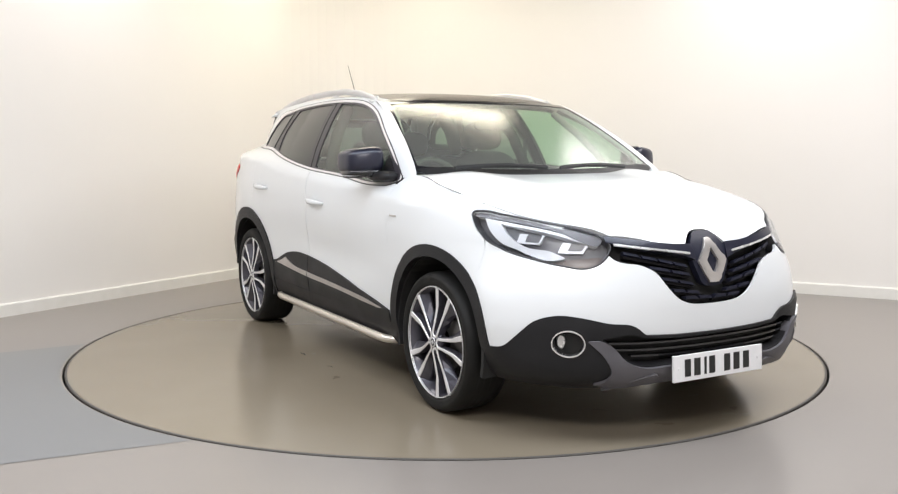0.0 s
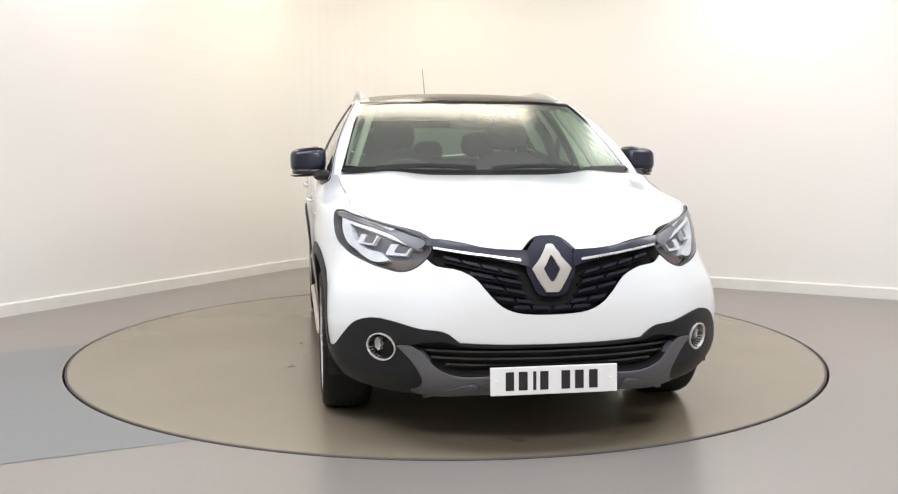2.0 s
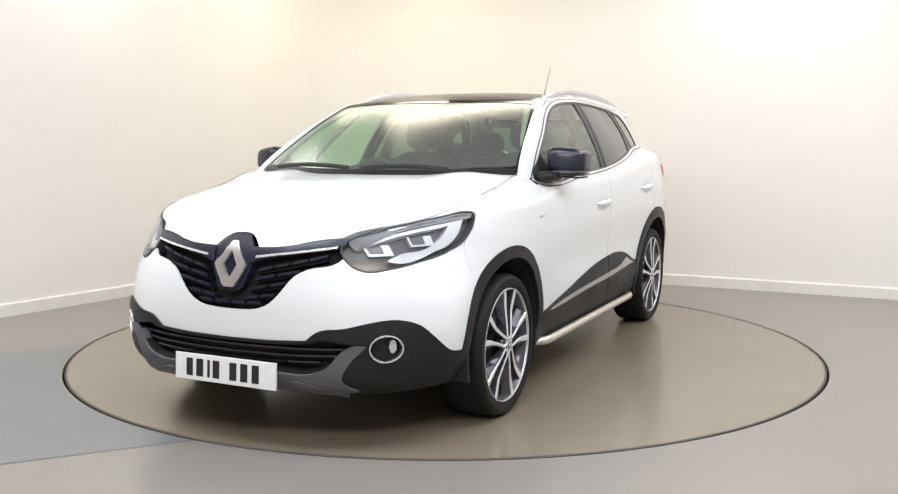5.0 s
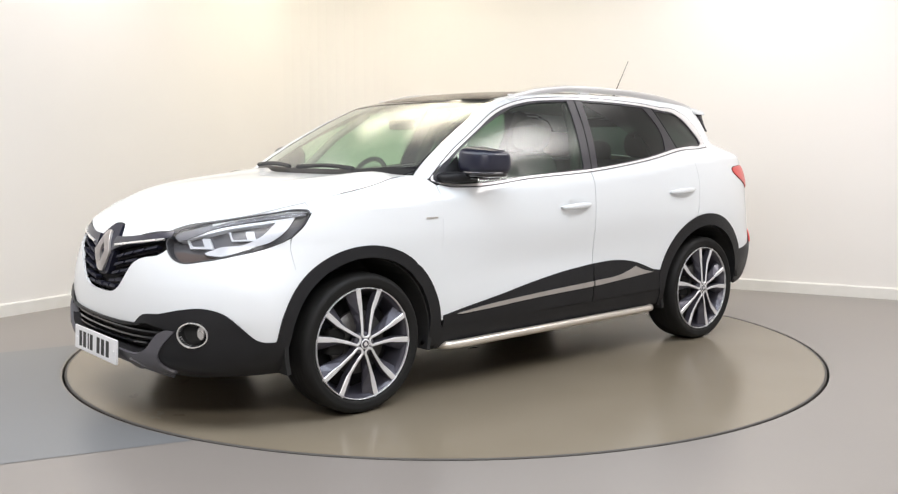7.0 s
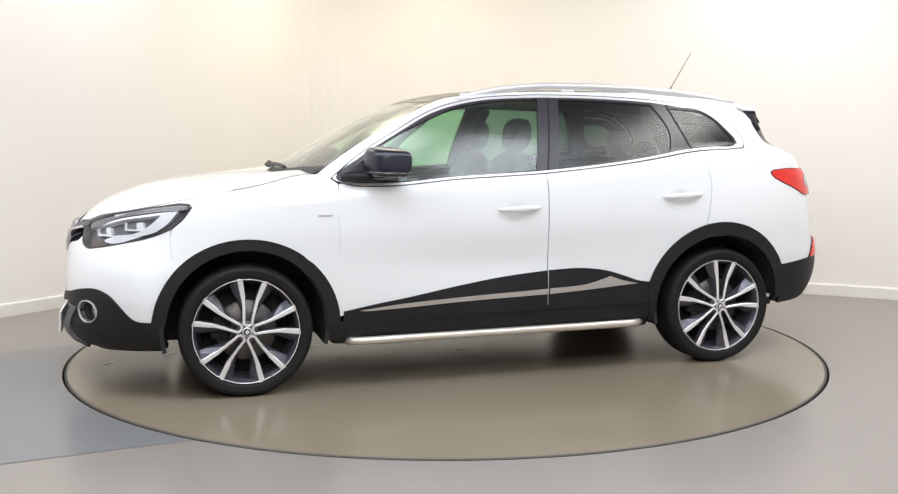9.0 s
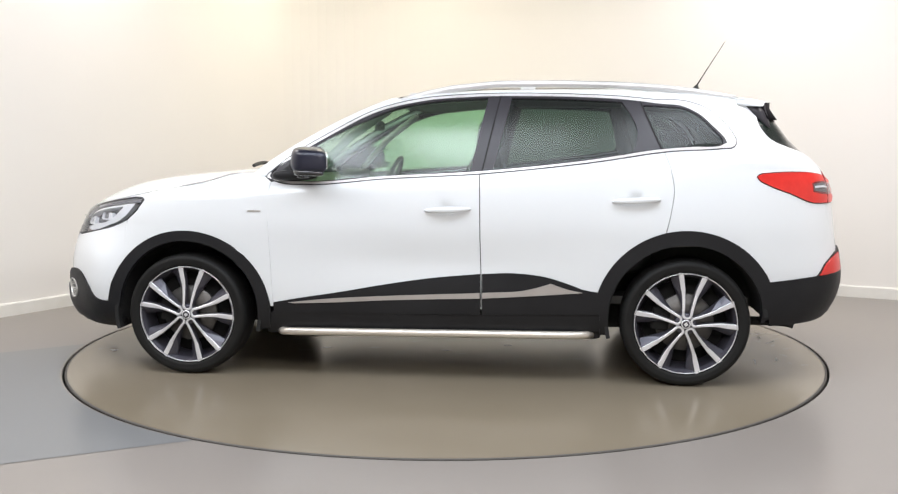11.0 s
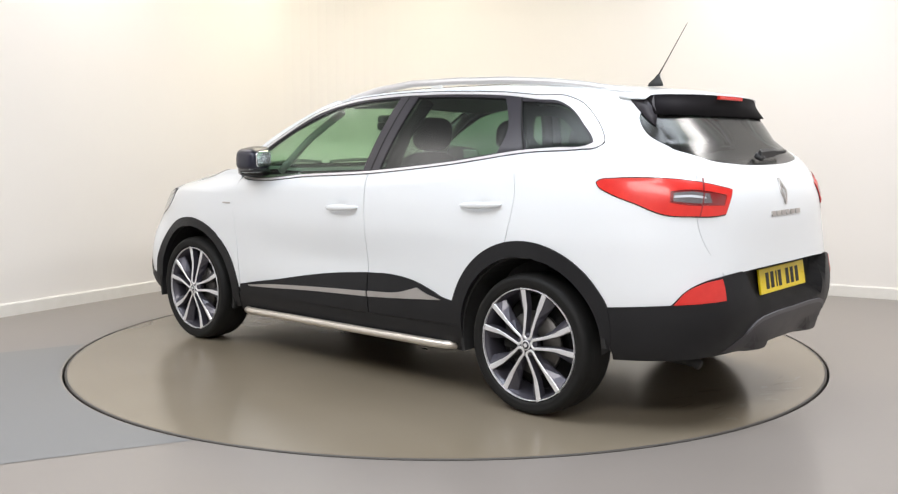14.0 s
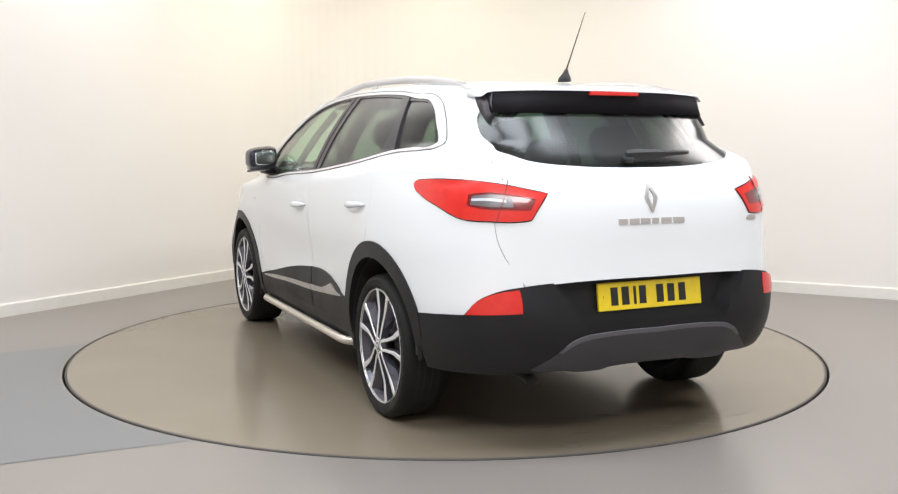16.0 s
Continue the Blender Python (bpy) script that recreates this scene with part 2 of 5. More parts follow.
def inside_strip():
    """Blue-grey sheet that runs up to the turntable's edge."""
    bm = bmesh.new()
    a0, a1 = Vector((-5.6, -2.05)), Vector((-5.0, -3.75))
    inner = []
    start, end = math.atan2(-0.045, -2.245), math.atan2(-1.975, -1.068)
    n = 24
    for k in range(n + 1):
        a = start + (end - start) * k / n
        inner.append(Vector(((RING + 0.012) * math.cos(a), (RING + 0.012) * math.sin(a))))
    pts = inner + [a1, a0]
    bm.faces.new([bm.verts.new((p.x, p.y, 0.0015)) for p in pts])
    return bm


tagged(link_mesh("floor_sheet", inside_strip(), M_FLOORBLUE), "blue-grey vinyl sheet laid in the studio floor", kind="structure")

# turntable: disc with a thin steel rim
turntable = tagged(new("turntable"), "round motor turntable with vinyl top and thin steel rim", "turntable")
bm = bmesh.new()
R_DISC = RING - 0.012
add_loft(bm, [circle(R_DISC - 0.012, -0.05), circle(R_DISC - 0.012, 0.0), circle(R_DISC - 0.5, 0.0), circle(0.4, 0.0), circle(0.01, 0.0)])
bmesh.ops.recalc_face_normals(bm, faces=bm.faces)
part("disc_top", bm, M_DISC, turntable)
bm = bmesh.new()
add_loft(bm, [circle(R_DISC - 0.0119, -0.05), circle(R_DISC - 0.0119, 0.001), circle(R_DISC - 0.004, 0.001), circle(R_DISC, -0.002), circle(R_DISC, -0.05)], cap=False)
bmesh.ops.recalc_face_normals(bm, faces=bm.faces)
part("steel_rim", bm, M_STEEL, turntable, "thin steel rim")


# thin water marks that dry on the turntable
M_WET = surface("water_film", (0.165, 0.139, 0.101), 0.06, second=(0.20, 0.172, 0.13), scale=5, rough_var=0.04, spec=0.6)
rng = random.Random(4)


M_DRY = surface("dried_water_marks", (0.215, 0.187, 0.143), 0.10, second=(0.25, 0.222, 0.176), scale=20, rough_var=0.05, spec=0.6)


def puddle(x, y, rx, ry, turn, material=M_WET):
    bm = bmesh.new()
    n = 40
    height = 0.0008 + rng.random() * 0.0012  # each film at a height of its own
    ph = [rng.uniform(0, 6.28) for _ in range(4)]
    pts = []
    for k in range(n):
        a = k * math.tau / n
        r = 1 + .30 * math.sin(2 * a + ph[0]) + .22 * math.sin(3 * a + ph[1]) + .14 * math.sin(5 * a + ph[2]) + .08 * math.sin(9 * a + ph[3])
        px, py = rx * r * math.cos(a), ry * r * math.sin(a)
        c, s = math.cos(radians(turn)), math.sin(radians(turn))
        pts.append(bm.verts.new((x + c * px - s * py, y + s * px + c * py, height)))
    bm.faces.new(pts)
    part("water_mark", bm, material, turntable, "wet shiny patch" if material is M_WET else "pale dried water mark")


for x0, x1, y0, y1, turn, count in ((-2.10, -1.72, -.55, .50, 75, 20), (-.9, .9, -.20, .40, 5, 14), (1.85, 2.12, -.1, .65, 80, 7), (-.4, .5, -1.0, -.75, 0, 6), (1.5, 1.8, -.5, .5, 60, 6)):
    for _ in range(count):
        x, y = rng.uniform(x0, x1), rng.uniform(y0, y1)
        if math.hypot(x, y) < 2.12:
            puddle(x, y, rng.uniform(.02, .06), rng.uniform(.006, .018), turn + rng.uniform(-25, 25), M_DRY if rng.random() < .6 else M_WET)

# ---- the car: x ahead, y to its left, z up, from the middle of the wheelbase on the ground ----
def table(xs, ys):
    def f(v):
        return float(np.interp(v, xs, ys))
    return f


def smooth_table(xs, ys):
    """Smooth curve through points (cubic, with averaged slopes)."""
    xs, ys = np.array(xs, float), np.array(ys, float)
    d = np.diff(ys) / np.diff(xs)
    m = np.concatenate([[d[0]], np.where(d[1:] * d[:-1] > 0, (d[1:] + d[:-1]) / 2, 0.0), [d[-1]]])

    def f(v):
        v = min(max(v, xs[0]), xs[-1])
        i = min(max(int(np.searchsorted(xs, v)) - 1, 0), len(xs) - 2)
        h = xs[i + 1] - xs[i]
        t = (v - xs[i]) / h
        return float((2 * t**3 - 3 * t**2 + 1) * ys[i] + (t**3 - 2 * t**2 + t) * h * m[i] + (3 * t**2 - 2 * t**3) * ys[i + 1] + (t**3 - t**2) * h * m[i + 1])
    return f


W_LOW = smooth_table([.18, .27, .36, .45, .55, .7, .85, .95, 1.05, 1.12, 1.2], [.80, .845, .868, .876, .880, .888, .898, .896, .885, .872, .85])
BELT = smooth_table([-2.0, -1.55, -1.1, -.75, -.25, .2, .9, 1.3], [1.25, 1.235, 1.195, 1.145, 1.10, 1.075, 1.05, 1.03])
XF_Z = smooth_table([.18, .24, .30, .42, .55, .67, .77, .84, .89, .95, 1.02, 1.12], [1.98, 2.105, 2.185, 2.203, 2.205, 2.195, 2.175, 2.14, 2.09, 2.0, 1.85, 1.5])
XR_Z = smooth_table([.22, .28, .34, .42, .5, .56, .64, .8, .93, 1.04, 1.13, 1.18, 1.25, 1.34, 1.42, 1.5, 1.56],
                    [-1.95, -2.045, -2.115, -2.168, -2.193, -2.196, -2.187, -2.167, -2.155, -2.13, -2.072, -2.008, -1.946, -1.870, -1.805, -1.738, -1.69])
X0F, X0R, NF, NR = 1.0, -1.0, 2.8, 3.5
NF_Z = table([.35, .5, .65, .8], [3.6, 3.6, 3.3, 2.8])
NR_Z = table([.6, .9, 1.1, 1.25, 1.35, 1.5], [4.5, 4.0, 4.0, 5.5, 7.0, 8.0])


def glass_side(x, z):
    """Half width of the cabin."""
    dz = z - 1.05
    taper = 0.1 * (max(0.0, -x - 0.3) / 1.2) ** 2 + 0.03 * (max(0.0, x - 0.2) / 0.6) ** 2
    tail = min(1.0, max(0.0, (-x - 0.8) / 0.8))
    return 0.868 - taper - 0.30 * dz - (0.5 - 0.25 * tail) * dz * abs(dz)


def half_width(x, z):
    b = BELT(x)
    k = min(1.0, max(0.0, (z - (b - 0.085)) / 0.10))
    k = k * k * (3 - 2 * k)
    low = W_LOW(z)
    for cx in (1.323, -1.323):  # swollen wheel arches
        low += 0.022 * math.exp(-((x - cx) / 0.42) ** 2) * math.exp(-((z - 0.62) / 0.30) ** 2)
    low += 0.05 * math.exp(-((x - 1.83) / 0.15) ** 2) * math.exp(-((z - 0.48) / 0.22) ** 4)  # square corners of the front bumper
    low -= 0.012 * math.exp(-((x - 0.0) / 0.6) ** 2) * math.exp(-((z - 0.62) / 0.1) ** 2)
    return low * (1 - k) + glass_side(x, z) * k


S_FRONT = [0.0]  # arc lengths round the nose and the tail at middle height
S_REAR = [0.0]
N_ARC = 400


def arc_xy(k, x0, xe, n, w):
    a = k * math.pi / 2
    return x0 + (xe - x0) * max(0.0, math.cos(a)) ** (2 / n), w * max(0.0, math.sin(a)) ** (2 / n)


for store, x0, xe, n in ((S_FRONT, X0F, 2.2, NF), (S_REAR, X0R, -2.16, NR)):
    last = arc_xy(0, x0, xe, n, 0.9)
    for k in range(1, N_ARC + 1):
        p = arc_xy(k / N_ARC, x0, xe, n, 0.9)
        store.append(store[-1] + math.hypot(p[0] - last[0], p[1] - last[1]))
        last = p
LF, LS, LR = S_FRONT[-1], X0F - X0R, S_REAR[-1]
K_GRID = [k / N_ARC for k in range(N_ARC + 1)]


ENDS = 10.0 ** -np.linspace(9, math.log10(2), 200)  # close steps at both ends of the arc
TAIL_K = np.concatenate([[0.0], ENDS, 1 - ENDS[-2::-1], [1.0]])


def tail_lengths(n):
    steps = [0.0]
    last = arc_xy(0, X0R, -2.16, n, 0.9)
    for k in TAIL_K[1:]:
        p = arc_xy(k, X0R, -2.16, n, 0.9)
        steps.append(steps[-1] + math.hypot(p[0] - last[0], p[1] - last[1]))
        last = p
    return np.array(steps) * (S_REAR[-1] / steps[-1])


TAIL_TABLES = [tail_lengths(3.5 + 0.5 * i) for i in range(11)]


def tail_steps(z):
    """Arc lengths round the tail at height z."""
    q = (NR_Z(z) - 3.5) / 0.5
    i = min(9, int(q))
    return TAIL_TABLES[i] * (1 - (q - i)) + TAIL_TABLES[i + 1] * (q - i)


def body(s, z):
    """A point of the outer skin: s metres round it from the nose's middle (below 0: on the right), at height z."""
    side = -1.0 if s < 0 else 1.0
    s = abs(s)
    if s <= LF:
        k = float(np.interp(s, S_FRONT, K_GRID))
        x, f = arc_xy(k, X0F, XF_Z(z), NF_Z(z), 1.0)
    elif s <= LF + LS:
        x, f = X0F - (s - LF), 1.0
    else:
        k = float(np.interp(LF + LS + LR - s, tail_steps(z), TAIL_K))
        x, f = arc_xy(k, X0R, XR_Z(z), NR_Z(z), 1.0)
        if s > LF + LS + LR:
            f = -float(np.interp(s - LF - LS - LR, tail_steps(z), TAIL_K))
            x, f = arc_xy(-f, X0R, XR_Z(z), NR_Z(z), 1.0)
            f = -f
    return (x, side * half_width(x, z) * f, z)


S_TAIL = LF + LS + LR


def sx(x, z):
    """Arc place of a point of the left side from its x."""
    if x > X0F:
        k = math.acos(min(1.0, (x - X0F) / (XF_Z(z) - X0F)) ** (NF_Z(z) / 2)) / (math.pi / 2)
        return float(np.interp(k, K_GRID, S_FRONT))
    if x >= X0R:
        return LF + X0F - x
    k = math.acos(min(1.0, (x - X0R) / (XR_Z(z) - X0R)) ** (NR_Z(z) / 2)) / (math.pi / 2)
    return S_TAIL - float(np.interp(k, TAIL_K, tail_steps(z)))


def sy(y, z, rear=False):
    """Arc place of a point of the nose or tail from its y."""
    x = XR_Z(z) if rear else XF_Z(z)
    f = abs(y) / half_width(x * 0.93, z)
    k = math.asin(min(1.0, f) ** ((NR_Z(z) if rear else NF_Z(z)) / 2)) / (math.pi / 2)
    s = float(np.interp(k, TAIL_K if rear else K_GRID, tail_steps(z) if rear else S_FRONT))
    if rear:
        return S_TAIL - s if y >= 0 else S_TAIL + s
    return s if y >= 0 else -s


BONNET_C = smooth_table([.9, 1.07, 1.33, 1.64, 1.8, 1.95, 2.04, 2.08, 2.11, 2.135, 2.16, 2.2], [1.090, 1.089, 1.080, 1.052, 1.020, .968, .920, .888, .856, .824, .785, .73])
BONNET_Y = smooth_table([.85, 1.085, 1.2, 1.43, 1.6, 1.8, 1.954, 2.01, 2.06, 2.3], [.80, .791, .782, .770, .763, .705, .573, .51, .47, .45])
BONNET_E = smooth_table([.85, 1.085, 1.2, 1.43, 1.6, 1.8, 1.954, 2.01, 2.06, 2.09, 2.117, 2.14, 2.2], [1.095, 1.082, 1.05, 1.007, .977, .934, .903, .888, .866, .850, .836, .81, .74])


def bonnet(x, y):
    """Crowned top of the bonnet, with two long soft folds."""
    a = abs(y) / BONNET_Y(x)
    fold = (0.008 * min(1.0, max(0.0, (2.03 - x) / 0.3)) + 0.010 * min(1.0, max(0.0, (1.9 - x) / 0.7))) * math.exp(-((a - 0.66) / 0.16) ** 2)
    return (x, y, BONNET_C(x) + (BONNET_E(x) - BONNET_C(x)) * a ** 2.6 + fold)


WS_X = smooth_table([1.0, 1.11, 1.27, 1.41, 1.49, 1.53, 1.56], [1.22, 1.07, .80, .53, .33, .18, 0.0])
WS_D = table([1.0, 1.11, 1.25, 1.38, 1.49], [.115, .100, .095, .10, .105])


def screen(y, z):
    return (WS_X(z) - WS_D(z) * (abs(y) / 0.65) ** 2.2, y, z)


ROOF_C = smooth_table([-1.95, -1.85, -1.6, -1.3, -.8, -.3, 0., .2, .34], [1.458, 1.478, 1.514, 1.541, 1.563, 1.561, 1.546, 1.522, 1.488])


def roof(x, y):
    return (x, y, ROOF_C(x) - 0.034 * (abs(y) / 0.62) ** 2.5)


car = tagged(new("car"), "white five-door crossover car with dark lower cladding parked on the turntable", "car")
from mathutils.geometry import delaunay_2d_cdt


def X(x, z, corner=0):
    return (sx(x, z), z, corner)


def YF(y, z, corner=0):
    return (sy(y, z), z, corner)


def YR(y, z, corner=0):
    return (sy(y, z, True), z, corner)


def curve(points, step=0.03, closed=True):
    """A smooth outline through points; a third value of 1 marks a corner."""
    pts = [(p[0], p[1], p[2] if len(p) > 2 else 0) for p in points]
    n = len(pts)
    out = []
    for i in range(n if closed else n - 1):
        p1, p2 = pts[i], pts[(i + 1) % n]
        p0 = pts[(i - 1) % n] if closed or i > 0 else p1
        p3 = pts[(i + 2) % n] if closed or i < n - 2 else p2
        length = math.hypot(p2[0] - p1[0], p2[1] - p1[1])
        if length < 1e-6:
            continue
        m = []
        for a, b, c, corner in ((p0, p1, p2, p1[2]), (p1, p2, p3, p2[2])):
            if corner:
                m.append((p2[0] - p1[0], p2[1] - p1[1]))
            else:
                la, lb = math.hypot(b[0] - a[0], b[1] - a[1]) + 1e-9, math.hypot(c[0] - b[0], c[1] - b[1]) + 1e-9
                tx = ((b[0] - a[0]) / la * lb + (c[0] - b[0]) / lb * la) / (la + lb)
                ty = ((b[1] - a[1]) / la * lb + (c[1] - b[1]) / lb * la) / (la + lb)
                m.append((tx * length, ty * length))
        k = max(1, int(math.ceil(length / step)))
        for j in range(k):
            t = j / k
            h1, h2, h3, h4 = 2 * t**3 - 3 * t**2 + 1, t**3 - 2 * t**2 + t, 3 * t**2 - 2 * t**3, t**3 - t**2
            out.append(tuple(h1 * p1[q] + h2 * m[0][q] + h3 * p2[q] + h4 * m[1][q] for q in (0, 1)))
    if not closed:
        out.append(pts[-1][:2])
    return out


def line(points, step=0.03):
    """An outline of straight sides."""
    return curve([(p[0], p[1], 1) for p in points], step)


def arc(cx, cz, r, a0, a1, n=14, rx=None):
    """Points of a wheel arch, as arc places and heights; degrees from ahead, upwards."""
    rx = rx or r
    pts = []
    for k in range(n + 1):
        a = radians(a0 + (a1 - a0) * k / n)
        z = cz + r * math.sin(a)
        pts.append(X(cx + rx * math.cos(a), z))
    return pts


def inside(p, poly):
    hit, j = False, len(poly) - 1
    for i in range(len(poly)):
        a, b = poly[i], poly[j]
        if (a[1] > p[1]) != (b[1] > p[1]) and p[0] < (b[0] - a[0]) * (p[1] - a[1]) / (b[1] - a[1]) + a[0]:
            hit = not hit
        j = i
    return hit


def shrink(poly, d):
    """The closed outline moved d inwards."""
    area = sum(a[0] * b[1] - b[0] * a[1] for a, b in zip(poly, poly[1:] + poly[:1]))
    sign = 1 if area > 0 else -1
    out = []
    n = len(poly)
    for i, p in enumerate(poly):
        a, b = poly[i - 1], poly[(i + 1) % n]
        tx, ty = b[0] - a[0], b[1] - a[1]
        length = math.hypot(tx, ty) + 1e-9
        out.append((p[0] - ty / length * d * sign, p[1] + tx / length * d * sign))
    return out


def facing(surf, u, v):
    e = 0.004
    a, b = Vector(surf(u + e, v)) - Vector(surf(u - e, v)), Vector(surf(u, v + e)) - Vector(surf(u, v - e))
    n = a.cross(b)
    return n.normalized() if n.length > 1e-12 else Vector((0, 0, 1))


def panel_mesh(name, surf, outer, holes=(), lift=0.0, depth=0.012, cell=0.05, gap=0.0, dish=None, edge=0.0015):
    """A pressed sheet on a curved surface: outline, holes, thickness towards the inside and soft edges."""
    if gap:
        outer = shrink(outer, gap)
    loops = [list(outer)] + [list(h) for h in holes]
    pts, edges = [], []
    for loop in loops:
        k0 = len(pts)
        pts += [Vector(p[:2]) for p in loop]
        edges += [(k0 + i, k0 + (i + 1) % len(loop)) for i in range(len(loop))]
    us, vs = [p[0] for p in outer], [p[1] for p in outer]
    nu, nv = int((max(us) - min(us)) / cell), int((max(vs) - min(vs)) / cell)
    rim = np.array([(p[0], p[1]) for p in pts])
    for i in range(1, nu + 1):
        for j in range(1, nv + 1):
            q = (min(us) + (i + (0.5 if j % 2 else 0.0)) * (max(us) - min(us)) / (nu + 1), min(vs) + j * (max(vs) - min(vs)) / (nv + 1))
            if not inside(q, loops[0]) or any(inside(q, h) for h in loops[1:]):
                continue
            if np.min((rim[:, 0] - q[0]) ** 2 + (rim[:, 1] - q[1]) ** 2) > (0.45 * cell) ** 2:
                pts.append(Vector(q))
    verts, _, tris, _, _, _ = delaunay_2d_cdt(pts, edges, [], 0, 1e-6)
    keep = []
    for t in tris:
        c = ((verts[t[0]][0] + verts[t[1]][0] + verts[t[2]][0]) / 3, (verts[t[0]][1] + verts[t[1]][1] + verts[t[2]][1]) / 3)
        if inside(c, loops[0]) and not any(inside(c, h) for h in loops[1:]):
            keep.append(tuple(t))
    count = {}
    for t in keep:
        for a, b in ((t[0], t[1]), (t[1], t[2]), (t[2], t[0])):
            key = (min(a, b), max(a, b))
            count.setdefault(key, []).append((a, b))
    border = [v[0] for v in count.values() if len(v) == 1]
    on_rim = {i for e in border for i in e}
    co, no = [], []
    flip = 0.0
    for i, v in enumerate(verts):
        p, n = Vector(surf(v[0], v[1])), facing(surf, v[0], v[1])
        flip += n.dot(p - Vector((p.x * 0.8, 0, 0.72)))
        co.append(p)
        no.append(n)
    s = 1.0 if flip > 0 else -1.0
    no = [n * s for n in no]
    top = []
    for i, (p, n) in enumerate(zip(co, no)):
        h = lift - (edge if i in on_rim else 0.0)
        if dish:
            h += dish(verts[i][0], verts[i][1])
        top.append(p + n * h)
    faces = [t if s > 0 else t[::-1] for t in keep]
    normals = list(no)
    all_co = list(top)
    if depth:
        index = {}
        for a, b in border:
            for i in (a, b):
                if i not in index:
                    index[i] = len(all_co)
                    all_co += [top[i], top[i] - no[i] * depth]
                    normals += [None, None]
            d = (top[b] - top[a]).cross(no[a]) * s
            d = d.normalized() if d.length > 1e-12 else no[a]
            for i in (a, b):
                for k in (0, 1):
                    old = normals[index[i] + k]
                    normals[index[i] + k] = d if old is None else (old + d)
            f = (index[b], index[a], index[a] + 1, index[b] + 1)
            faces.append(f if s > 0 else f[::-1])
    me = bpy.data.meshes.new(name)
    me.from_pydata([tuple(c) for c in all_co], [], faces)
    me.polygons.foreach_set("use_smooth", [True] * len(me.polygons))
    me.update()
    me.normals_split_custom_set_from_vertices([tuple(n.normalized()) if n.length > 1e-9 else (0, 0, 1) for n in normals])
    return me


def mirrored(me):
    """The same sheet for the car's right side."""
    co = [(v.co.x, -v.co.y, v.co.z) for v in me.vertices]
    out = bpy.data.meshes.new(me.name)
    out.from_pydata(co, [], [tuple(p.vertices)[::-1] for p in me.polygons])
    out.polygons.foreach_set("use_smooth", [p.use_smooth for p in me.polygons])
    out.update()
    if me.has_custom_normals:
        ns = [Vector((0, 0, 0))] * len(co)
        for lp, cn in zip(me.loops, me.corner_normals):
            ns[lp.vertex_index] = Vector((cn.vector.x, -cn.vector.y, cn.vector.z))
        out.normals_split_custom_set_from_vertices([tuple(n) for n in ns])
    return out


def link_part(name, me, material, parent, label=""):
    if material and not me.materials:
        me.materials.append(material)
    ob = new(name, me)
    ob.parent = parent
    if label:
        ob["label"] = label
    return ob


def sheet(name, surf, outer, material, parent=None, label="", **kw):
    return link_part(name, panel_mesh(name, surf, outer, **kw), material, parent or car, label)


def both(name, outer, material, parents=None, label="", surf=None, **kw):
    """A sheet on the left side and its mirror image on the right."""
    me = panel_mesh(name, surf or body, outer, **kw)
    a = link_part(name, me, material, parents[0] if parents else car, label)
    b = link_part(name, mirrored(me), material, parents[1] if parents else car, label)
    return a, b


def both_bm(name, build, material, parents=None, label="", smooth=True):
    """A solid part on the left side and its mirror image on the right."""
    bm = bmesh.new()
    build(bm)
    bmesh.ops.recalc_face_normals(bm, faces=bm.faces)
    bm2 = bm.copy()
    for v in bm2.verts:
        v.co.y = -v.co.y
    bmesh.ops.reverse_faces(bm2, faces=bm2.faces)
    return (part(name, bm, material, parents[0] if parents else car, label, smooth),
            part(name, bm2, material, parents[1] if parents else car, label, smooth))


def two_sided(half):
    """An outline across the car's middle from its left half, which runs from the middle to the middle."""
    return list(half) + [(-p[0], *p[1:]) for p in reversed(half)]


def tail_sided(half):
    return list(half) + [(2 * S_TAIL - p[0], *p[1:]) for p in reversed(half)]


# ---- body panels ----
FA, RA = (1.323, 0.338), (-1.323, 0.338)  # wheel centres
GRILLE_LOW = [(0.0, .566), (.075, .568), (.151, .578), (.203, .601), (.263, .660), (.309, .714), (.366, .744), (.478, .772)]
LAMP = [YF(.472, .828), X(2.045, .860), X(1.992, .886), X(1.87, .917), X(1.72, .944), X(1.604, .957), X(1.571, .948), X(1.578, .928), X(1.605, .892),
        X(1.665, .838), X(1.76, .797), X(1.895, .766), X(2.0, .744), YF(.575, .737), YF(.530, .757), YF(.488, .795)]
lamp_out = curve(LAMP, 0.02)

FLARE_F, FLARE_R = sx(1.323, .70), sx(-1.323, .70)


def flare(u, v):
    """A low step round the wheel arches."""
    r = min(math.hypot(abs(u) - FLARE_F, v - .338), math.hypot(u - FLARE_R, v - .338), math.hypot(2 * S_TAIL - u - FLARE_R, v - .338))
    k = min(1.0, max(0.0, (.575 - r) / .035))
    return 0.0045 * k * k * (3 - 2 * k)


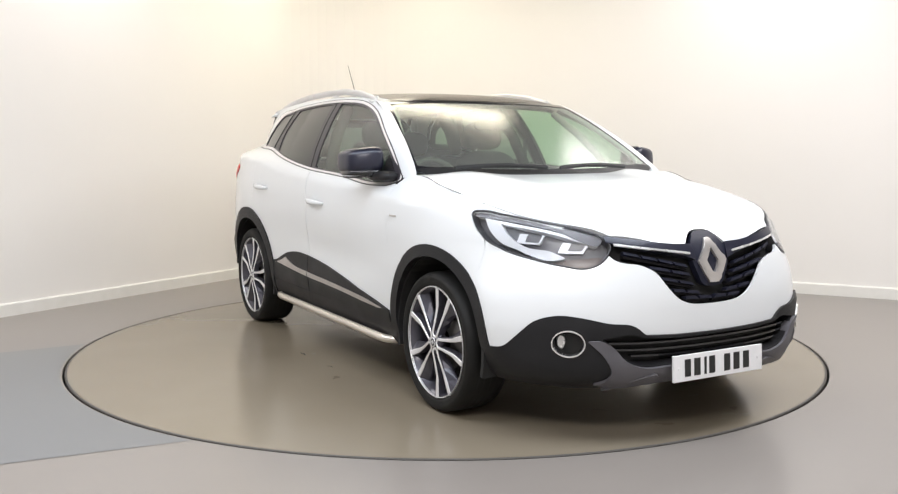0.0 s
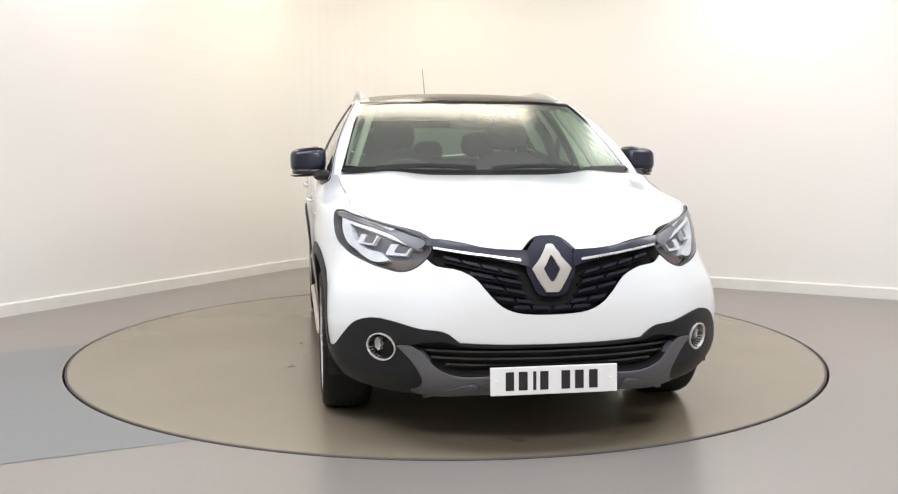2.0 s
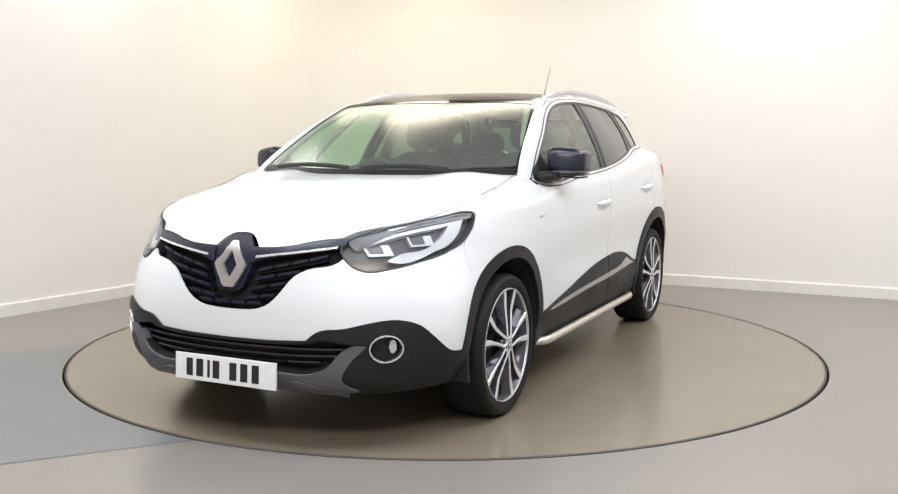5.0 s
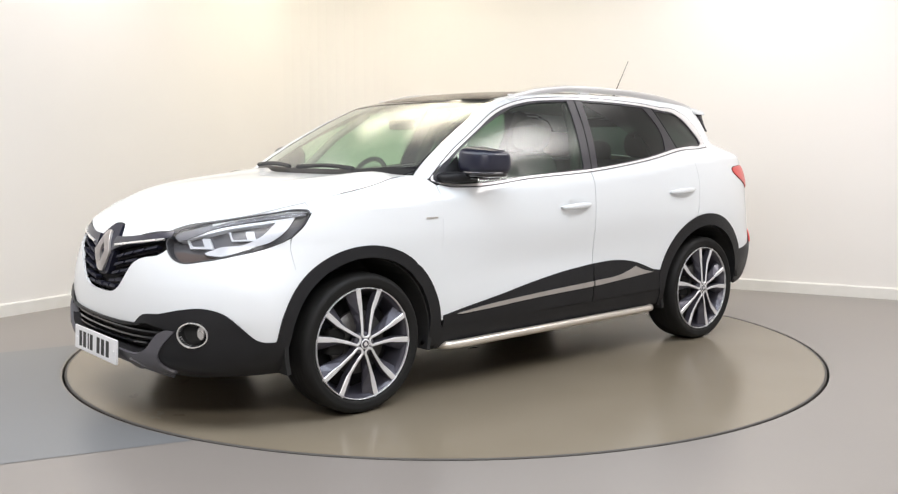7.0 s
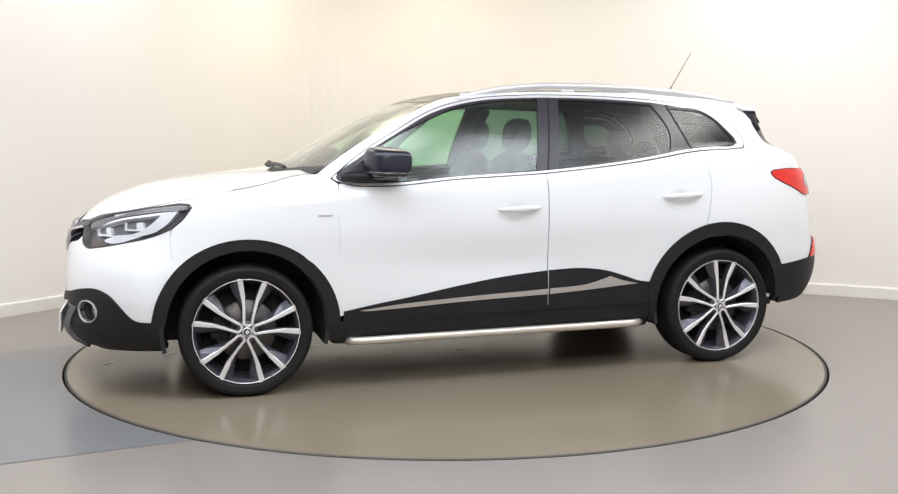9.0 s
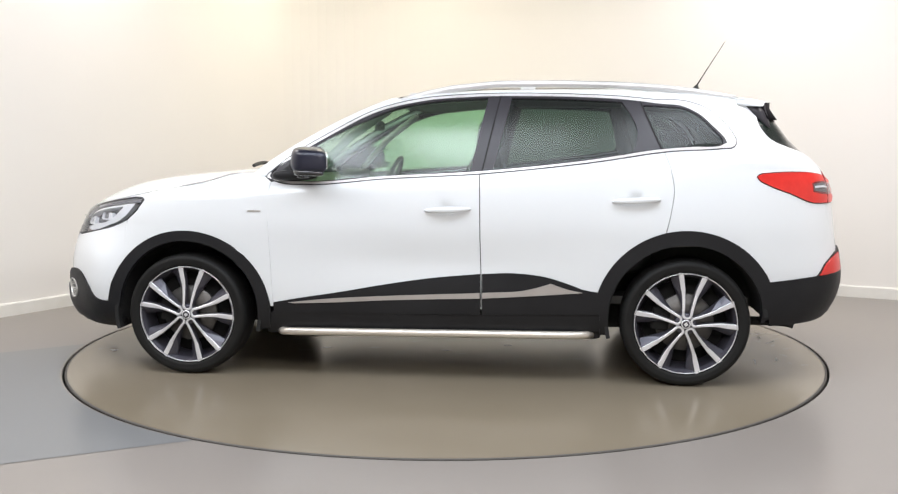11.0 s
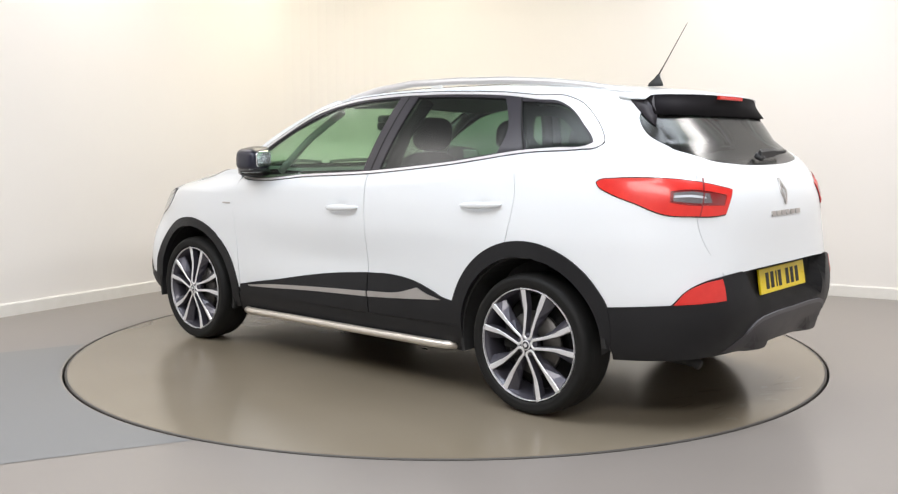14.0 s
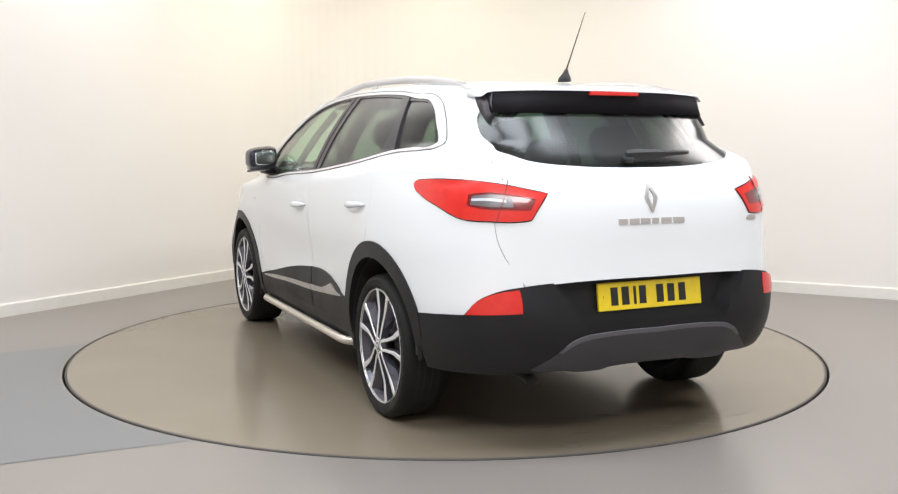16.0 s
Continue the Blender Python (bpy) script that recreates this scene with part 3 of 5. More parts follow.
bumper_half = ([(0.0, .443, 1), YF(.186, .446), YF(.370, .455, 1), YF(.423, .490), YF(.528, .507), YF(.640, .532), X(2.03, .535), X(1.955, .505), X(1.90, .445), X(1.85, .398), X(1.765, .383, 1)] + [(p[0], p[1]) for p in arc(*FA, 0.432, 10, 40, 6)]
               + [X(1.665, .70), X(1.672, .80, 1), X(1.668, .832, 1), X(1.76, .794), X(1.895, .763), X(2.0, .741), YF(.575, .734), YF(.528, .754), YF(.490, .786, 1)]
               + [YF(y, z) for y, z in reversed(GRILLE_LOW[1:])] + [(0.0, .566, 1)])
sheet("front_bumper", body, curve(two_sided(bumper_half), 0.035), M_PAINT, dish=flare, cell=0.03, label="white painted bumper skin")

fender = ([X(.842, .38, 1), X(.850, .60), X(.858, .80), X(.856, 1.0), X(.855, 1.047, 1), X(.895, 1.075, 1), X(.96, 1.093, 1), X(1.085, 1.082), X(1.2, 1.05),
           X(1.43, 1.007), X(1.553, .986, 1), X(1.560, .945, 1), X(1.602, .888), X(1.662, .835, 1), X(1.672, .80, 1), X(1.665, .70)]
          + [(p[0], p[1]) for p in arc(*FA, 0.432, 40, 168, 14)] + [X(.88, .38, 1)])
both("front_wing", curve(fender, 0.03), M_PAINT, gap=0.0012, dish=flare, cell=0.025)

both("door_joint", curve([X(.8405, .40, 1), X(.848, .60), X(.8555, .80), X(.8535, 1.0), X(.851, 1.050, 1), X(.859, 1.050, 1), X(.8615, 1.0), X(.8635, .80), X(.856, .60), X(.8485, .40, 1)], .03), M_GAP, lift=-0.006, depth=0.003, cell=0.2)

BELT_LOW = [(.827, 1.052), (.656, 1.042), (.232, 1.072), (-.27, 1.100)]
BELT_REAR = [(-.282, 1.100), (-.5, 1.122), (-.772, 1.150), (-1.0, 1.185), (-1.205, 1.213)]
def handle_dish(u, v):
    """Hollows behind the pull handles."""
    h = 0.0
    for x, z in ((-.093, .930), (-1.062, .982)):
        q = ((u - sx(x, z)) / .062) ** 2 + ((v - z) / .036) ** 2
        h -= 0.036 * max(0.0, 1 - q) ** 1.5
    return h


front_door = ([X(.846, .38, 1), X(.854, .60), X(.861, .80), X(.859, 1.0), X(.855, 1.045, 1)] + [X(x, z) for x, z in BELT_LOW[:-1]]
              + [X(-.262, 1.100, 1), X(-.264, 1.03), X(-.268, .73), X(-.273, .48), X(-.272, .38, 1)])
doors_f = both("front_door", curve(front_door, 0.03), M_PAINT, gap=0.0032, dish=handle_dish, cell=0.02)
rear_door = ([X(-.272, .38, 1), X(-.273, .48), X(-.268, .73), X(-.264, 1.03), X(-.262, 1.100, 1)] + [X(x, z) for x, z in BELT_REAR[:-1]]
             + [X(-1.208, 1.215, 1), X(-1.234, 1.106), X(-1.249, 1.026), X(-1.235, .90), X(-1.205, .77, 1)]
             + [(p[0], p[1]) for p in arc(*RA, 0.44, 75, 12, 8)] + [X(-.87, .38, 1)])
doors_r = both("rear_door", curve(rear_door, 0.03), M_PAINT, gap=0.0016, dish=lambda u, v: flare(u, v) + handle_dish(u, v), cell=0.02)


def roof_edge(x):
    z = 1.5
    for _ in range(12):
        z = roof(x, glass_side(x, z))[2]
    return z


CHROME_UP = [(.875, 1.081), (.758, 1.175), (.537, 1.309), (.303, 1.428), (.066, 1.486), (-.173, 1.506), (-.519, 1.511), (-.878, 1.500), (-1.181, 1.474),
             (-1.365, 1.458), (-1.446, 1.424), (-1.519, 1.362), (-1.573, 1.290), (-1.586, 1.256)]
CHROME_LOW = [(-1.570, 1.231), (-1.5, 1.221), (-1.235, 1.206), (-.772, 1.142), (-.282, 1.093), (.232, 1.065), (.656, 1.034), (.80, 1.042), (.876, 1.066)]
LAMP_R = [X(-1.662, 1.078), X(-1.676, 1.089), X(-1.73, 1.096), X(-1.885, 1.100), X(-2.000, 1.088), YR(.476, 1.048, 1), YR(.512, 1.004), YR(.550, .948, 1), YR(.60, .942), X(-2.035, .943),
          X(-1.945, .950), X(-1.835, .994), X(-1.715, 1.040), X(-1.674, 1.062)]
tail_out = curve(LAMP_R, 0.02)
GATE = [YR(.560, 1.44), YR(.592, 1.36), YR(.596, 1.28), YR(.596, 1.222), X(-2.003, 1.134), X(-2.030, 1.046), X(-2.060, .869), X(-2.084, .803), YR(.59, .69)]
quarter = ([X(-1.205, .76, 1), X(-1.235, .90), X(-1.249, 1.026), X(-1.234, 1.106), X(-1.208, 1.215, 1), X(-1.40, 1.230), X(-1.565, 1.240, 1)]
           + [X(-1.490, 1.352), X(-1.420, 1.404), X(-1.345, 1.438), X(-1.181, 1.462, 1)] + [(X(-1.2, roof_edge(-1.2))[0], roof_edge(-1.2), 1)]
           + [X(x, roof_edge(x)) for x in (-1.35, -1.5, -1.62)] + [X(-1.70, 1.47, 1)]
           + GATE + [YR(.60, .60, 1), X(-2.0, .52), X(-1.80, .50, 1)] + [(p[0], p[1]) for p in arc(*RA, 0.44, 155, 76, 10)])
both("rear_quarter", curve(quarter, 0.03), M_PAINT, gap=0.001, cell=0.025, dish=flare)

# band over the doors, from the windscreen pillar to the rear quarter
XB = smooth_table([1.05, 1.09, 1.175, 1.309, 1.428, 1.475, 1.52], [1.0, .955, .835, .61, .37, .25, .08])
band = ([X(.876, 1.08, 1), X(.895, 1.075, 1), X(.955, 1.09, 1)] + [X(XB(z), z) for z in (1.175, 1.309, 1.428)] + [X(.19, roof_edge(.19), 1)]
        + [X(x, roof_edge(x)) for x in (.05, -.2, -.5, -.9)] + [X(-1.2, roof_edge(-1.2), 1), X(-1.181, 1.462, 1)]
        + [X(x, z - 0.012) for x, z in reversed(CHROME_UP[1:8])])
both("cant_rail", curve(band, 0.03), M_PAINT, cell=0.04)


def pillar_strip(bm):
    """Front face of the windscreen pillar, between glass and side."""
    rings = []
    for k in range(25):
        z = 1.075 + (1.49 - 1.075) * k / 24
        ya = float(np.interp(z, [1.07, 1.146, 1.361, 1.488], [.785, .752, .672, .618]))
        a = Vector(screen(ya, z))
        b = Vector(body(sx(XB(z), z), z))
        m = (a + b) / 2 + Vector((0.5, 0.5, 0.45)).normalized() * 0.004
        inner = Vector((-0.03, -0.02, -0.02))
        q1, q2 = a.lerp(m, 0.55) + (m - (a + b) / 2) * 0.3, m.lerp(b, 0.5) + (m - (a + b) / 2) * 0.3
        rings.append([a, q1, m, q2, b, b + inner, a + inner])
    add_loft(bm, rings)


both_bm("a_pillar", pillar_strip, M_PAINT)

# bonnet
bon_half = [(.93, 0, 1), (.93, .40), (.92, .66), (.935, .80, 1), (1.085, .789), (1.2, .780), (1.43, .768), (1.60, .760), (1.80, .702), (1.954, .572), (2.01, .508),
            (2.062, .468, 1), (2.122, .30), (2.146, .16), (2.150, .125, 1), (2.124, .092), (2.100, .055), (2.094, 0)]
bon = curve(bon_half + [(p[0], -p[1], *p[2:]) for p in reversed(bon_half[1:-1])], 0.035)
sheet("bonnet", bonnet, bon, M_PAINT, label="white painted bonnet with soft folds", gap=0.003, cell=0.045, depth=0.02)

both_bm("bonnet_joint", lambda bm: add_tube(bm, [Vector(bonnet(x, BONNET_Y(x) + .0005)) + Vector((0, 0, .0005)) for x in [1.04 + .03 * k for k in range(12)]], .0014, 6), M_PILLAR)

# roof
ro = [(x, glass_side(x, roof_edge(x)) - 0.001) for x in (.19, .05, -.2, -.5, -.9, -1.2, -1.5, -1.68)]
roof_l = [(.295, 0.0), (.262, .40), (.215, .58)] + ro + [(-1.73, .50), (-1.79, .30), (-1.81, 0.0)]
roof_out = curve([(p[0], p[1], 1 if i in (2, 10) else 0) for i, p in enumerate(roof_l)] + [(p[0], -p[1]) for p in reversed(roof_l[1:-1])], 0.04)
sheet("roof", roof, roof_out, M_PAINT, label="white painted roof", depth=0.015)
gl = [(.322, 0.0), (.288, .38), (.238, .562, 1), (.10, .555), (-.4, .525), (-.93, .50, 1), (-.95, 0.0)]
sheet("roof_glass", roof, curve(gl + [(p[0], -p[1], *p[2:]) for p in reversed(gl[1:-1])], 0.04), M_ROOFGLASS, label="dark panoramic glass roof", lift=0.003, depth=0.01)

# tailgate with the opening of the rear window
WIN = [YR(.588, 1.345), YR(.592, 1.29), YR(.588, 1.232), YR(.553, 1.200), YR(.468, 1.172), YR(.31, 1.156), YR(0.0, 1.148)]
win_hole = curve([YR(0.0, 1.44)] + [YR(.30, 1.44), YR(.54, 1.435, 1)] + WIN + [(2 * S_TAIL - p[0], p[1]) for p in reversed(WIN[:-1])]
                 + [(2 * S_TAIL - YR(.54, 1.435)[0], 1.435, 1), (2 * S_TAIL - YR(.30, 1.44)[0], 1.44)], 0.03)
gate_half = [(S_TAIL, .702), YR(.40, .700), YR(.585, .688, 1)] + list(reversed(GATE[4:-1])) + [YR(.600, 1.222), YR(.600, 1.28), YR(.598, 1.36), YR(.57, 1.45, 1), (S_TAIL, 1.47)]
sheet("tailgate", body, curve(tail_sided(gate_half), 0.035), M_PAINT, label="white painted tailgate", holes=[win_hole], gap=0.001, cell=0.045)
sheet("rear_window", body, shrink(win_hole, 0.002), M_GLASSB, label="dark tinted rear window glass", lift=-0.004, depth=0.0, cell=0.06)

# windows of the side
surround = curve([X(x, z, 1 if i == 0 else 0) for i, (x, z) in enumerate(CHROME_UP)] + [X(x, z, 1 if i == 8 else 0) for i, (x, z) in enumerate(CHROME_LOW)], 0.03)
W_FRONT = [X(.820, 1.075, 1), X(.70, 1.183), X(.54, 1.285), X(.36, 1.373), X(.172, 1.443), X(.004, 1.471), X(-.292, 1.490, 1), X(-.213, 1.108, 1), X(.041, 1.091), X(.354, 1.071),
           X(.632, 1.050), X(.748, 1.050)]
W_REAR = [X(-.418, 1.490, 1), X(-.72, 1.483), X(-.998, 1.467, 1), X(-1.048, 1.388), X(-1.074, 1.322), X(-1.076, 1.30), X(-1.052, 1.203, 1), X(-.741, 1.157), X(-.525, 1.133), X(-.330, 1.112, 1)]
W_QUART = [X(-1.100, 1.450, 1), X(-1.23, 1.442), X(-1.340, 1.424), X(-1.410, 1.383), X(-1.468, 1.322), X(-1.516, 1.268), X(-1.518, 1.248), X(-1.495, 1.240), X(-1.36, 1.231), X(-1.203, 1.220, 1)]
panes = [curve(w, 0.03) for w in (W_FRONT, W_REAR, W_QUART)]
both("window_surround", shrink(surround, 0.008), M_PILLAR, label="satin black pillar covers", holes=panes, lift=0.001, depth=0.02)
T_UP = [(.862, 1.078), (.752, 1.165), (.533, 1.298), (.300, 1.416), (.065, 1.473), (-.173, 1.493), (-.519, 1.498), (-.878, 1.487), (-1.181, 1.456), (-1.345, 1.430), (-1.410, 1.392), (-1.472, 1.332), (-1.528, 1.272), (-1.537, 1.253)]
T_LOW = [(-1.520, 1.241), (-1.36, 1.227), (-1.215, 1.217), (-.772, 1.153), (-.282, 1.104), (.232, 1.076), (.656, 1.045), (.79, 1.052), (.862, 1.070)]
ring_in = curve([X(x, z) for x, z in T_UP + T_LOW], 0.03)
both("trim_seal", shrink(surround, -0.0045), M_PILLAR, holes=[shrink(surround, 0.004)], lift=0.0035, depth=0.012, cell=0.2, edge=0.001)
both("window_trim", surround, M_BRIGHT, label="thin bright window trim", holes=[ring_in], lift=0.006, depth=0.012, cell=0.2, edge=0.003)
both("front_door_glass", shrink(panes[0], -0.001), M_GLASSF, label="green-tinted window glass", lift=-0.005, depth=0.0)
both("rear_door_glass", shrink(panes[1], -0.001), M_GLASSR, label="dark tinted window glass", lift=-0.005, depth=0.0)
both("quarter_glass", shrink(panes[2], -0.001), M_GLASSR, label="dark tinted window glass", lift=-0.005, depth=0.0)
# inner pillar seen through the quarter glass, set back from the pane
both("inner_quarter_pillar", shrink(panes[2], -0.001), M_PILLAR, holes=[curve([X(-1.165, 1.395, 1), X(-1.255, 1.398), X(-1.314, 1.385), X(-1.377, 1.346), X(-1.443, 1.266, 1), X(-1.37, 1.258), X(-1.255, 1.256), X(-1.203, 1.292)], .03)], lift=-0.045, depth=0.003, cell=0.2)
both("pillar_seam", line([X(-.357, 1.508), X(-.364, 1.508), X(-.276, 1.098), X(-.269, 1.098)]), M_GAP, lift=0.004, depth=0.003)
both("pillar_seam", line([X(-1.085, 1.480), X(-1.093, 1.480), X(-1.203, 1.213), X(-1.195, 1.211)]), M_GAP, lift=0.004, depth=0.003)

# windscreen with its black border
ws_half = [(0.0, 1.494, 0), (.40, 1.491), (.618, 1.480, 1), (.675, 1.357), (.735, 1.20), (.765, 1.108, 1), (.62, 1.088), (.35, 1.076), (0.0, 1.072)]
ws_out = curve(ws_half + [(-p[0], *p[1:]) for p in reversed(ws_half[1:-1])], 0.035)
sheet("windscreen", screen, ws_out, M_GLASSW, label="clear green-tinted windscreen glass", depth=0.005, cell=0.06)
wi_half = [(0.0, 1.481), (.40, 1.478), (.606, 1.467, 1), (.665, 1.357), (.723, 1.21), (.746, 1.135, 1), (.60, 1.122), (.35, 1.116), (0.0, 1.114)]
ws_in = curve(wi_half + [(-p[0], *p[1:]) for p in reversed(wi_half[1:-1])], 0.035)
sheet("windscreen_border", screen, shrink(ws_out, -0.004), M_GLOSS, label="black windscreen border", holes=[ws_in], lift=0.002, depth=0.006, cell=0.2)
cowl_half = [(0.0, 1.112), (.4, 1.116), (.70, 1.125), (.765, 1.118, 1), (.735, 1.100), (.4, 1.050), (0.0, 1.040)]
sheet("cowl", screen, curve(cowl_half + [(-p[0], *p[1:]) for p in reversed(cowl_half[1:-1])], 0.04), M_CLAD, lift=0.004, depth=0.01, cell=0.1)


# ---- cladding and bumpers ----
def ring_piece(c, r_out, rx_out, r_in, a0, a1):
    outer = arc(*c, r_out, a0, a1, 22, rx=rx_out)
    inner = arc(*c, r_in, a1, a0, 22)
    return outer, inner


o, i = ring_piece((1.315, .338), 0.447, 0.458, 0.392, 9, 171)
arch_f = curve([X(1.757, .262, 1)] + [(p[0], p[1]) for p in o] + [X(.858, .36, 1), X(.868, .262, 1), X(.94, .255, 1)] + [(p[0], p[1]) for p in i] + [X(1.695, .262, 1)], 0.03)
both("wheel_arch_cladding", arch_f, M_CLAD, lift=0.015, depth=0.035, cell=0.04, edge=0.005)
o, i = ring_piece((-1.319, .338), 0.471, 0.467, 0.397, 14, 152)
arch_r = curve([X(-.885, .36, 1)] + [(p[0], p[1]) for p in o] + [X(-1.745, .50, 1), X(-1.74, .36, 1), X(-1.70, .335, 1)] + [(p[0], p[1]) for p in i] + [X(-.93, .262, 1), X(-.89, .262, 1)], 0.03)
both("wheel_arch_cladding", arch_r, M_CLAD, lift=0.018, depth=0.035, cell=0.04, edge=0.005)

door_top = [(.840, .402), (.722, .424), (.482, .463), (.234, .508), (-.021, .546)]
clad_fd = [X(x, z, 1 if k == 0 else 0) for k, (x, z) in enumerate(door_top)] + [X(-.268, .570, 1), X(-.268, .355, 1), X(.842, .345, 1)]
both("door_cladding", curve(clad_fd, 0.035), M_CLAD, doors_f, "dark plastic door cladding", lift=0.012, depth=0.02, edge=0.004)
clad_rd = [X(-.277, .570, 1), X(-.449, .576), X(-.619, .556), X(-.73, .522), X(-.80, .497), X(-.895, .482, 1), X(-.90, .365, 1), X(-.277, .355, 1)]
both("door_cladding", curve(clad_rd, 0.035), M_CLAD, doors_r, "dark plastic door cladding", lift=0.012, depth=0.02, edge=0.004)
sill = [X(.875, .350, 1), X(.0, .350), X(-.92, .362, 1), X(-.93, .275, 1), X(.0, .245), X(.87, .245, 1)]
both("sill_cladding", curve(sill, 0.04), M_CLAD, lift=0.010, depth=0.03, edge=0.004)
both("door_strip", curve([X(.758, .405, 1), X(.542, .428), X(.234, .448), X(-.266, .471, 1), X(-.266, .443, 1), X(.234, .425), X(.542, .408), X(.722, .401, 1)], 0.03),
     M_SATIN, doors_f, "bright metal strip", lift=0.019, depth=0.008, edge=0.003)
both("door_strip", curve([X(-.279, .472, 1), X(-.518, .492), X(-.60, .515), X(-.635, .526, 1), X(-.70, .503), X(-.798, .481, 1), X(-.56, .462), X(-.279, .443, 1)], 0.03),
     M_SATIN, doors_r, "bright metal strip", lift=0.019, depth=0.008, edge=0.003)

FOG_S, FOG_Z = sy(.668, .433), .433


def ellipse(s, z, rs, rz, n=28):
    return [(s + rs * math.cos(k * math.tau / n), z + rz * math.sin(k * math.tau / n)) for k in range(n)]


low_hole = [(0.0, .438), YF(.25, .441), YF(.385, .452, 1), YF(.44, .468), YF(.50, .462), YF(.560, .452, 1), YF(.529, .430), YF(.46, .360), YF(.402, .338), YF(.254, .331), (0.0, .338)]
low_hole = curve(two_sided([(0.0, .438)] + low_hole[1:-1] + [(0.0, .338)]), 0.03)
clad_half = [(0.0, .449), YF(.186, .452), YF(.375, .462, 1), YF(.423, .498), YF(.528, .515), YF(.640, .541), X(2.03, .546), X(1.955, .516), X(1.90, .456), X(1.85, .408),
             X(1.745, .391, 1), X(1.722, .245, 1), X(1.95, .236), YF(.62, .232), YF(.40, .226), (0.0, .222)]
fogs = [ellipse(FOG_S, FOG_Z, .075, .051), ellipse(-FOG_S, FOG_Z, .075, .051)]
sheet("bumper_cladding", body, curve(two_sided(clad_half), 0.03), M_CLAD, label="dark plastic lower bumper", holes=[low_hole] + fogs, lift=0.014, depth=0.05, cell=0.04, edge=0.005)
sheet("lower_grille", body, shrink(low_hole, -0.02), M_LINER, label="black lower grille", lift=-0.045, depth=0.0, cell=0.08)
for zc in (.358, .385, .412, .436):
    w = .43 if zc < .37 else (.50 if zc < .40 else (.53 if zc < .43 else .36))
    slat = line([YF(-w, zc + .012), YF(-w * .5, zc + .004), (0.0, zc), YF(w * .5, zc + .004), YF(w, zc + .012), YF(w, zc + .020), YF(w * .5, zc + .012), (0.0, zc + .008), YF(-w * .5, zc + .012), YF(-w, zc + .020)], 0.05)
    sheet("grille_slat", body, slat, M_GLOSS, lift=-0.012, depth=0.03, cell=0.2)

skid_half = [(0.0, .337), YF(.254, .328), YF(.402, .334), YF(.46, .357), YF(.529, .430), YF(.575, .449), YF(.608, .446, 1), YF(.545, .372), YF(.515, .31), YF(.53, .282), YF(.555, .268, 1), YF(.47, .252), YF(.2, .246), (0.0, .246)]
sheet("skid_plate", body, curve(two_sided(skid_half), 0.03), M_SKID, label="grey front skid plate", lift=0.026, depth=0.04, cell=0.035, edge=0.005,
      dish=lambda u, v: 0.012 * math.exp(-((abs(u) - .40) / .10) ** 2) * math.exp(-((v - .27) / .03) ** 2))
both("skid_ledge", curve([YF(.30, .287), YF(.42, .290), YF(.46, .278), YF(.505, .245), YF(.49, .245), YF(.45, .268), YF(.415, .279), YF(.30, .277)], 0.02), M_SKID, lift=0.038, depth=0.02, cell=0.1, edge=0.006)

fog_l, fog_r = both("fog_lamp", ellipse(FOG_S, FOG_Z, .079, .055), M_LINER, label="round fog lamp with bright ring", lift=-0.035, depth=0.0, cell=0.02)
both("ring", ellipse(FOG_S, FOG_Z, .080, .056, 36), M_CHROME, (fog_l, fog_r), "bright metal ring", holes=[ellipse(FOG_S, FOG_Z, .075, .051, 36)], lift=0.021, depth=0.03, cell=0.2, edge=0.003)
both("bulb_cup", ellipse(FOG_S + .036, FOG_Z + .004, .018, .028), M_CHROME, (fog_l, fog_r), lift=-0.006, depth=0.02, cell=0.008,
     dish=lambda u, v: -0.016 * max(0.0, 1 - ((u - FOG_S - .036) / .018) ** 2 - ((v - FOG_Z - .004) / .028) ** 2) + .003 * math.sin(v * 300))
both("lens", ellipse(FOG_S, FOG_Z, .074, .050), M_LENS, (fog_l, fog_r), lift=0.012, depth=0.003, cell=0.03)

# rear bumper
def plate_recess(u, v):
    a = abs(u - S_TAIL)
    h = .375 + (v - .56) / .13 * .085
    k1 = min(1.0, max(0.0, (h - a) / .035))
    k2 = min(1.0, max(0.0, (v - .527) / .03))
    return -0.072 * k1 * k1 * (3 - 2 * k1) * k2 * k2 * (3 - 2 * k2)


rear_half = [(S_TAIL, .345), YR(.2, .342), YR(.53, .338), X(-1.95, .328), X(-1.745, .318, 1), X(-1.732, .42), X(-1.735, .548, 1), X(-1.86, .560), X(-1.99, .572, 1),
             X(-2.035, .632), X(-2.085, .670), YR(.59, .690), YR(.40, .706), (S_TAIL, .706)]
sheet("rear_bumper", body, curve(tail_sided(rear_half), 0.03), M_CLAD, label="dark plastic rear bumper", lift=0.013, depth=0.05, cell=0.028, edge=0.005, dish=plate_recess)
skr = [(S_TAIL, .499), YR(.27, .497), YR(.36, .488), YR(.41, .468), YR(.465, .42), YR(.545, .360, 1), YR(.49, .350, 1), YR(.2, .346), (S_TAIL, .350)]
sheet("rear_skid_plate", body, curve(tail_sided(skr), 0.03), M_SKIDR, label="dark grey rear skid plate", lift=0.022, depth=0.03, cell=0.03, edge=0.006,
      dish=lambda u, v: 0.034 * math.exp(-((abs(u - S_TAIL) - .30) / .09) ** 4) * math.exp(-((v - .375) / .028) ** 4))
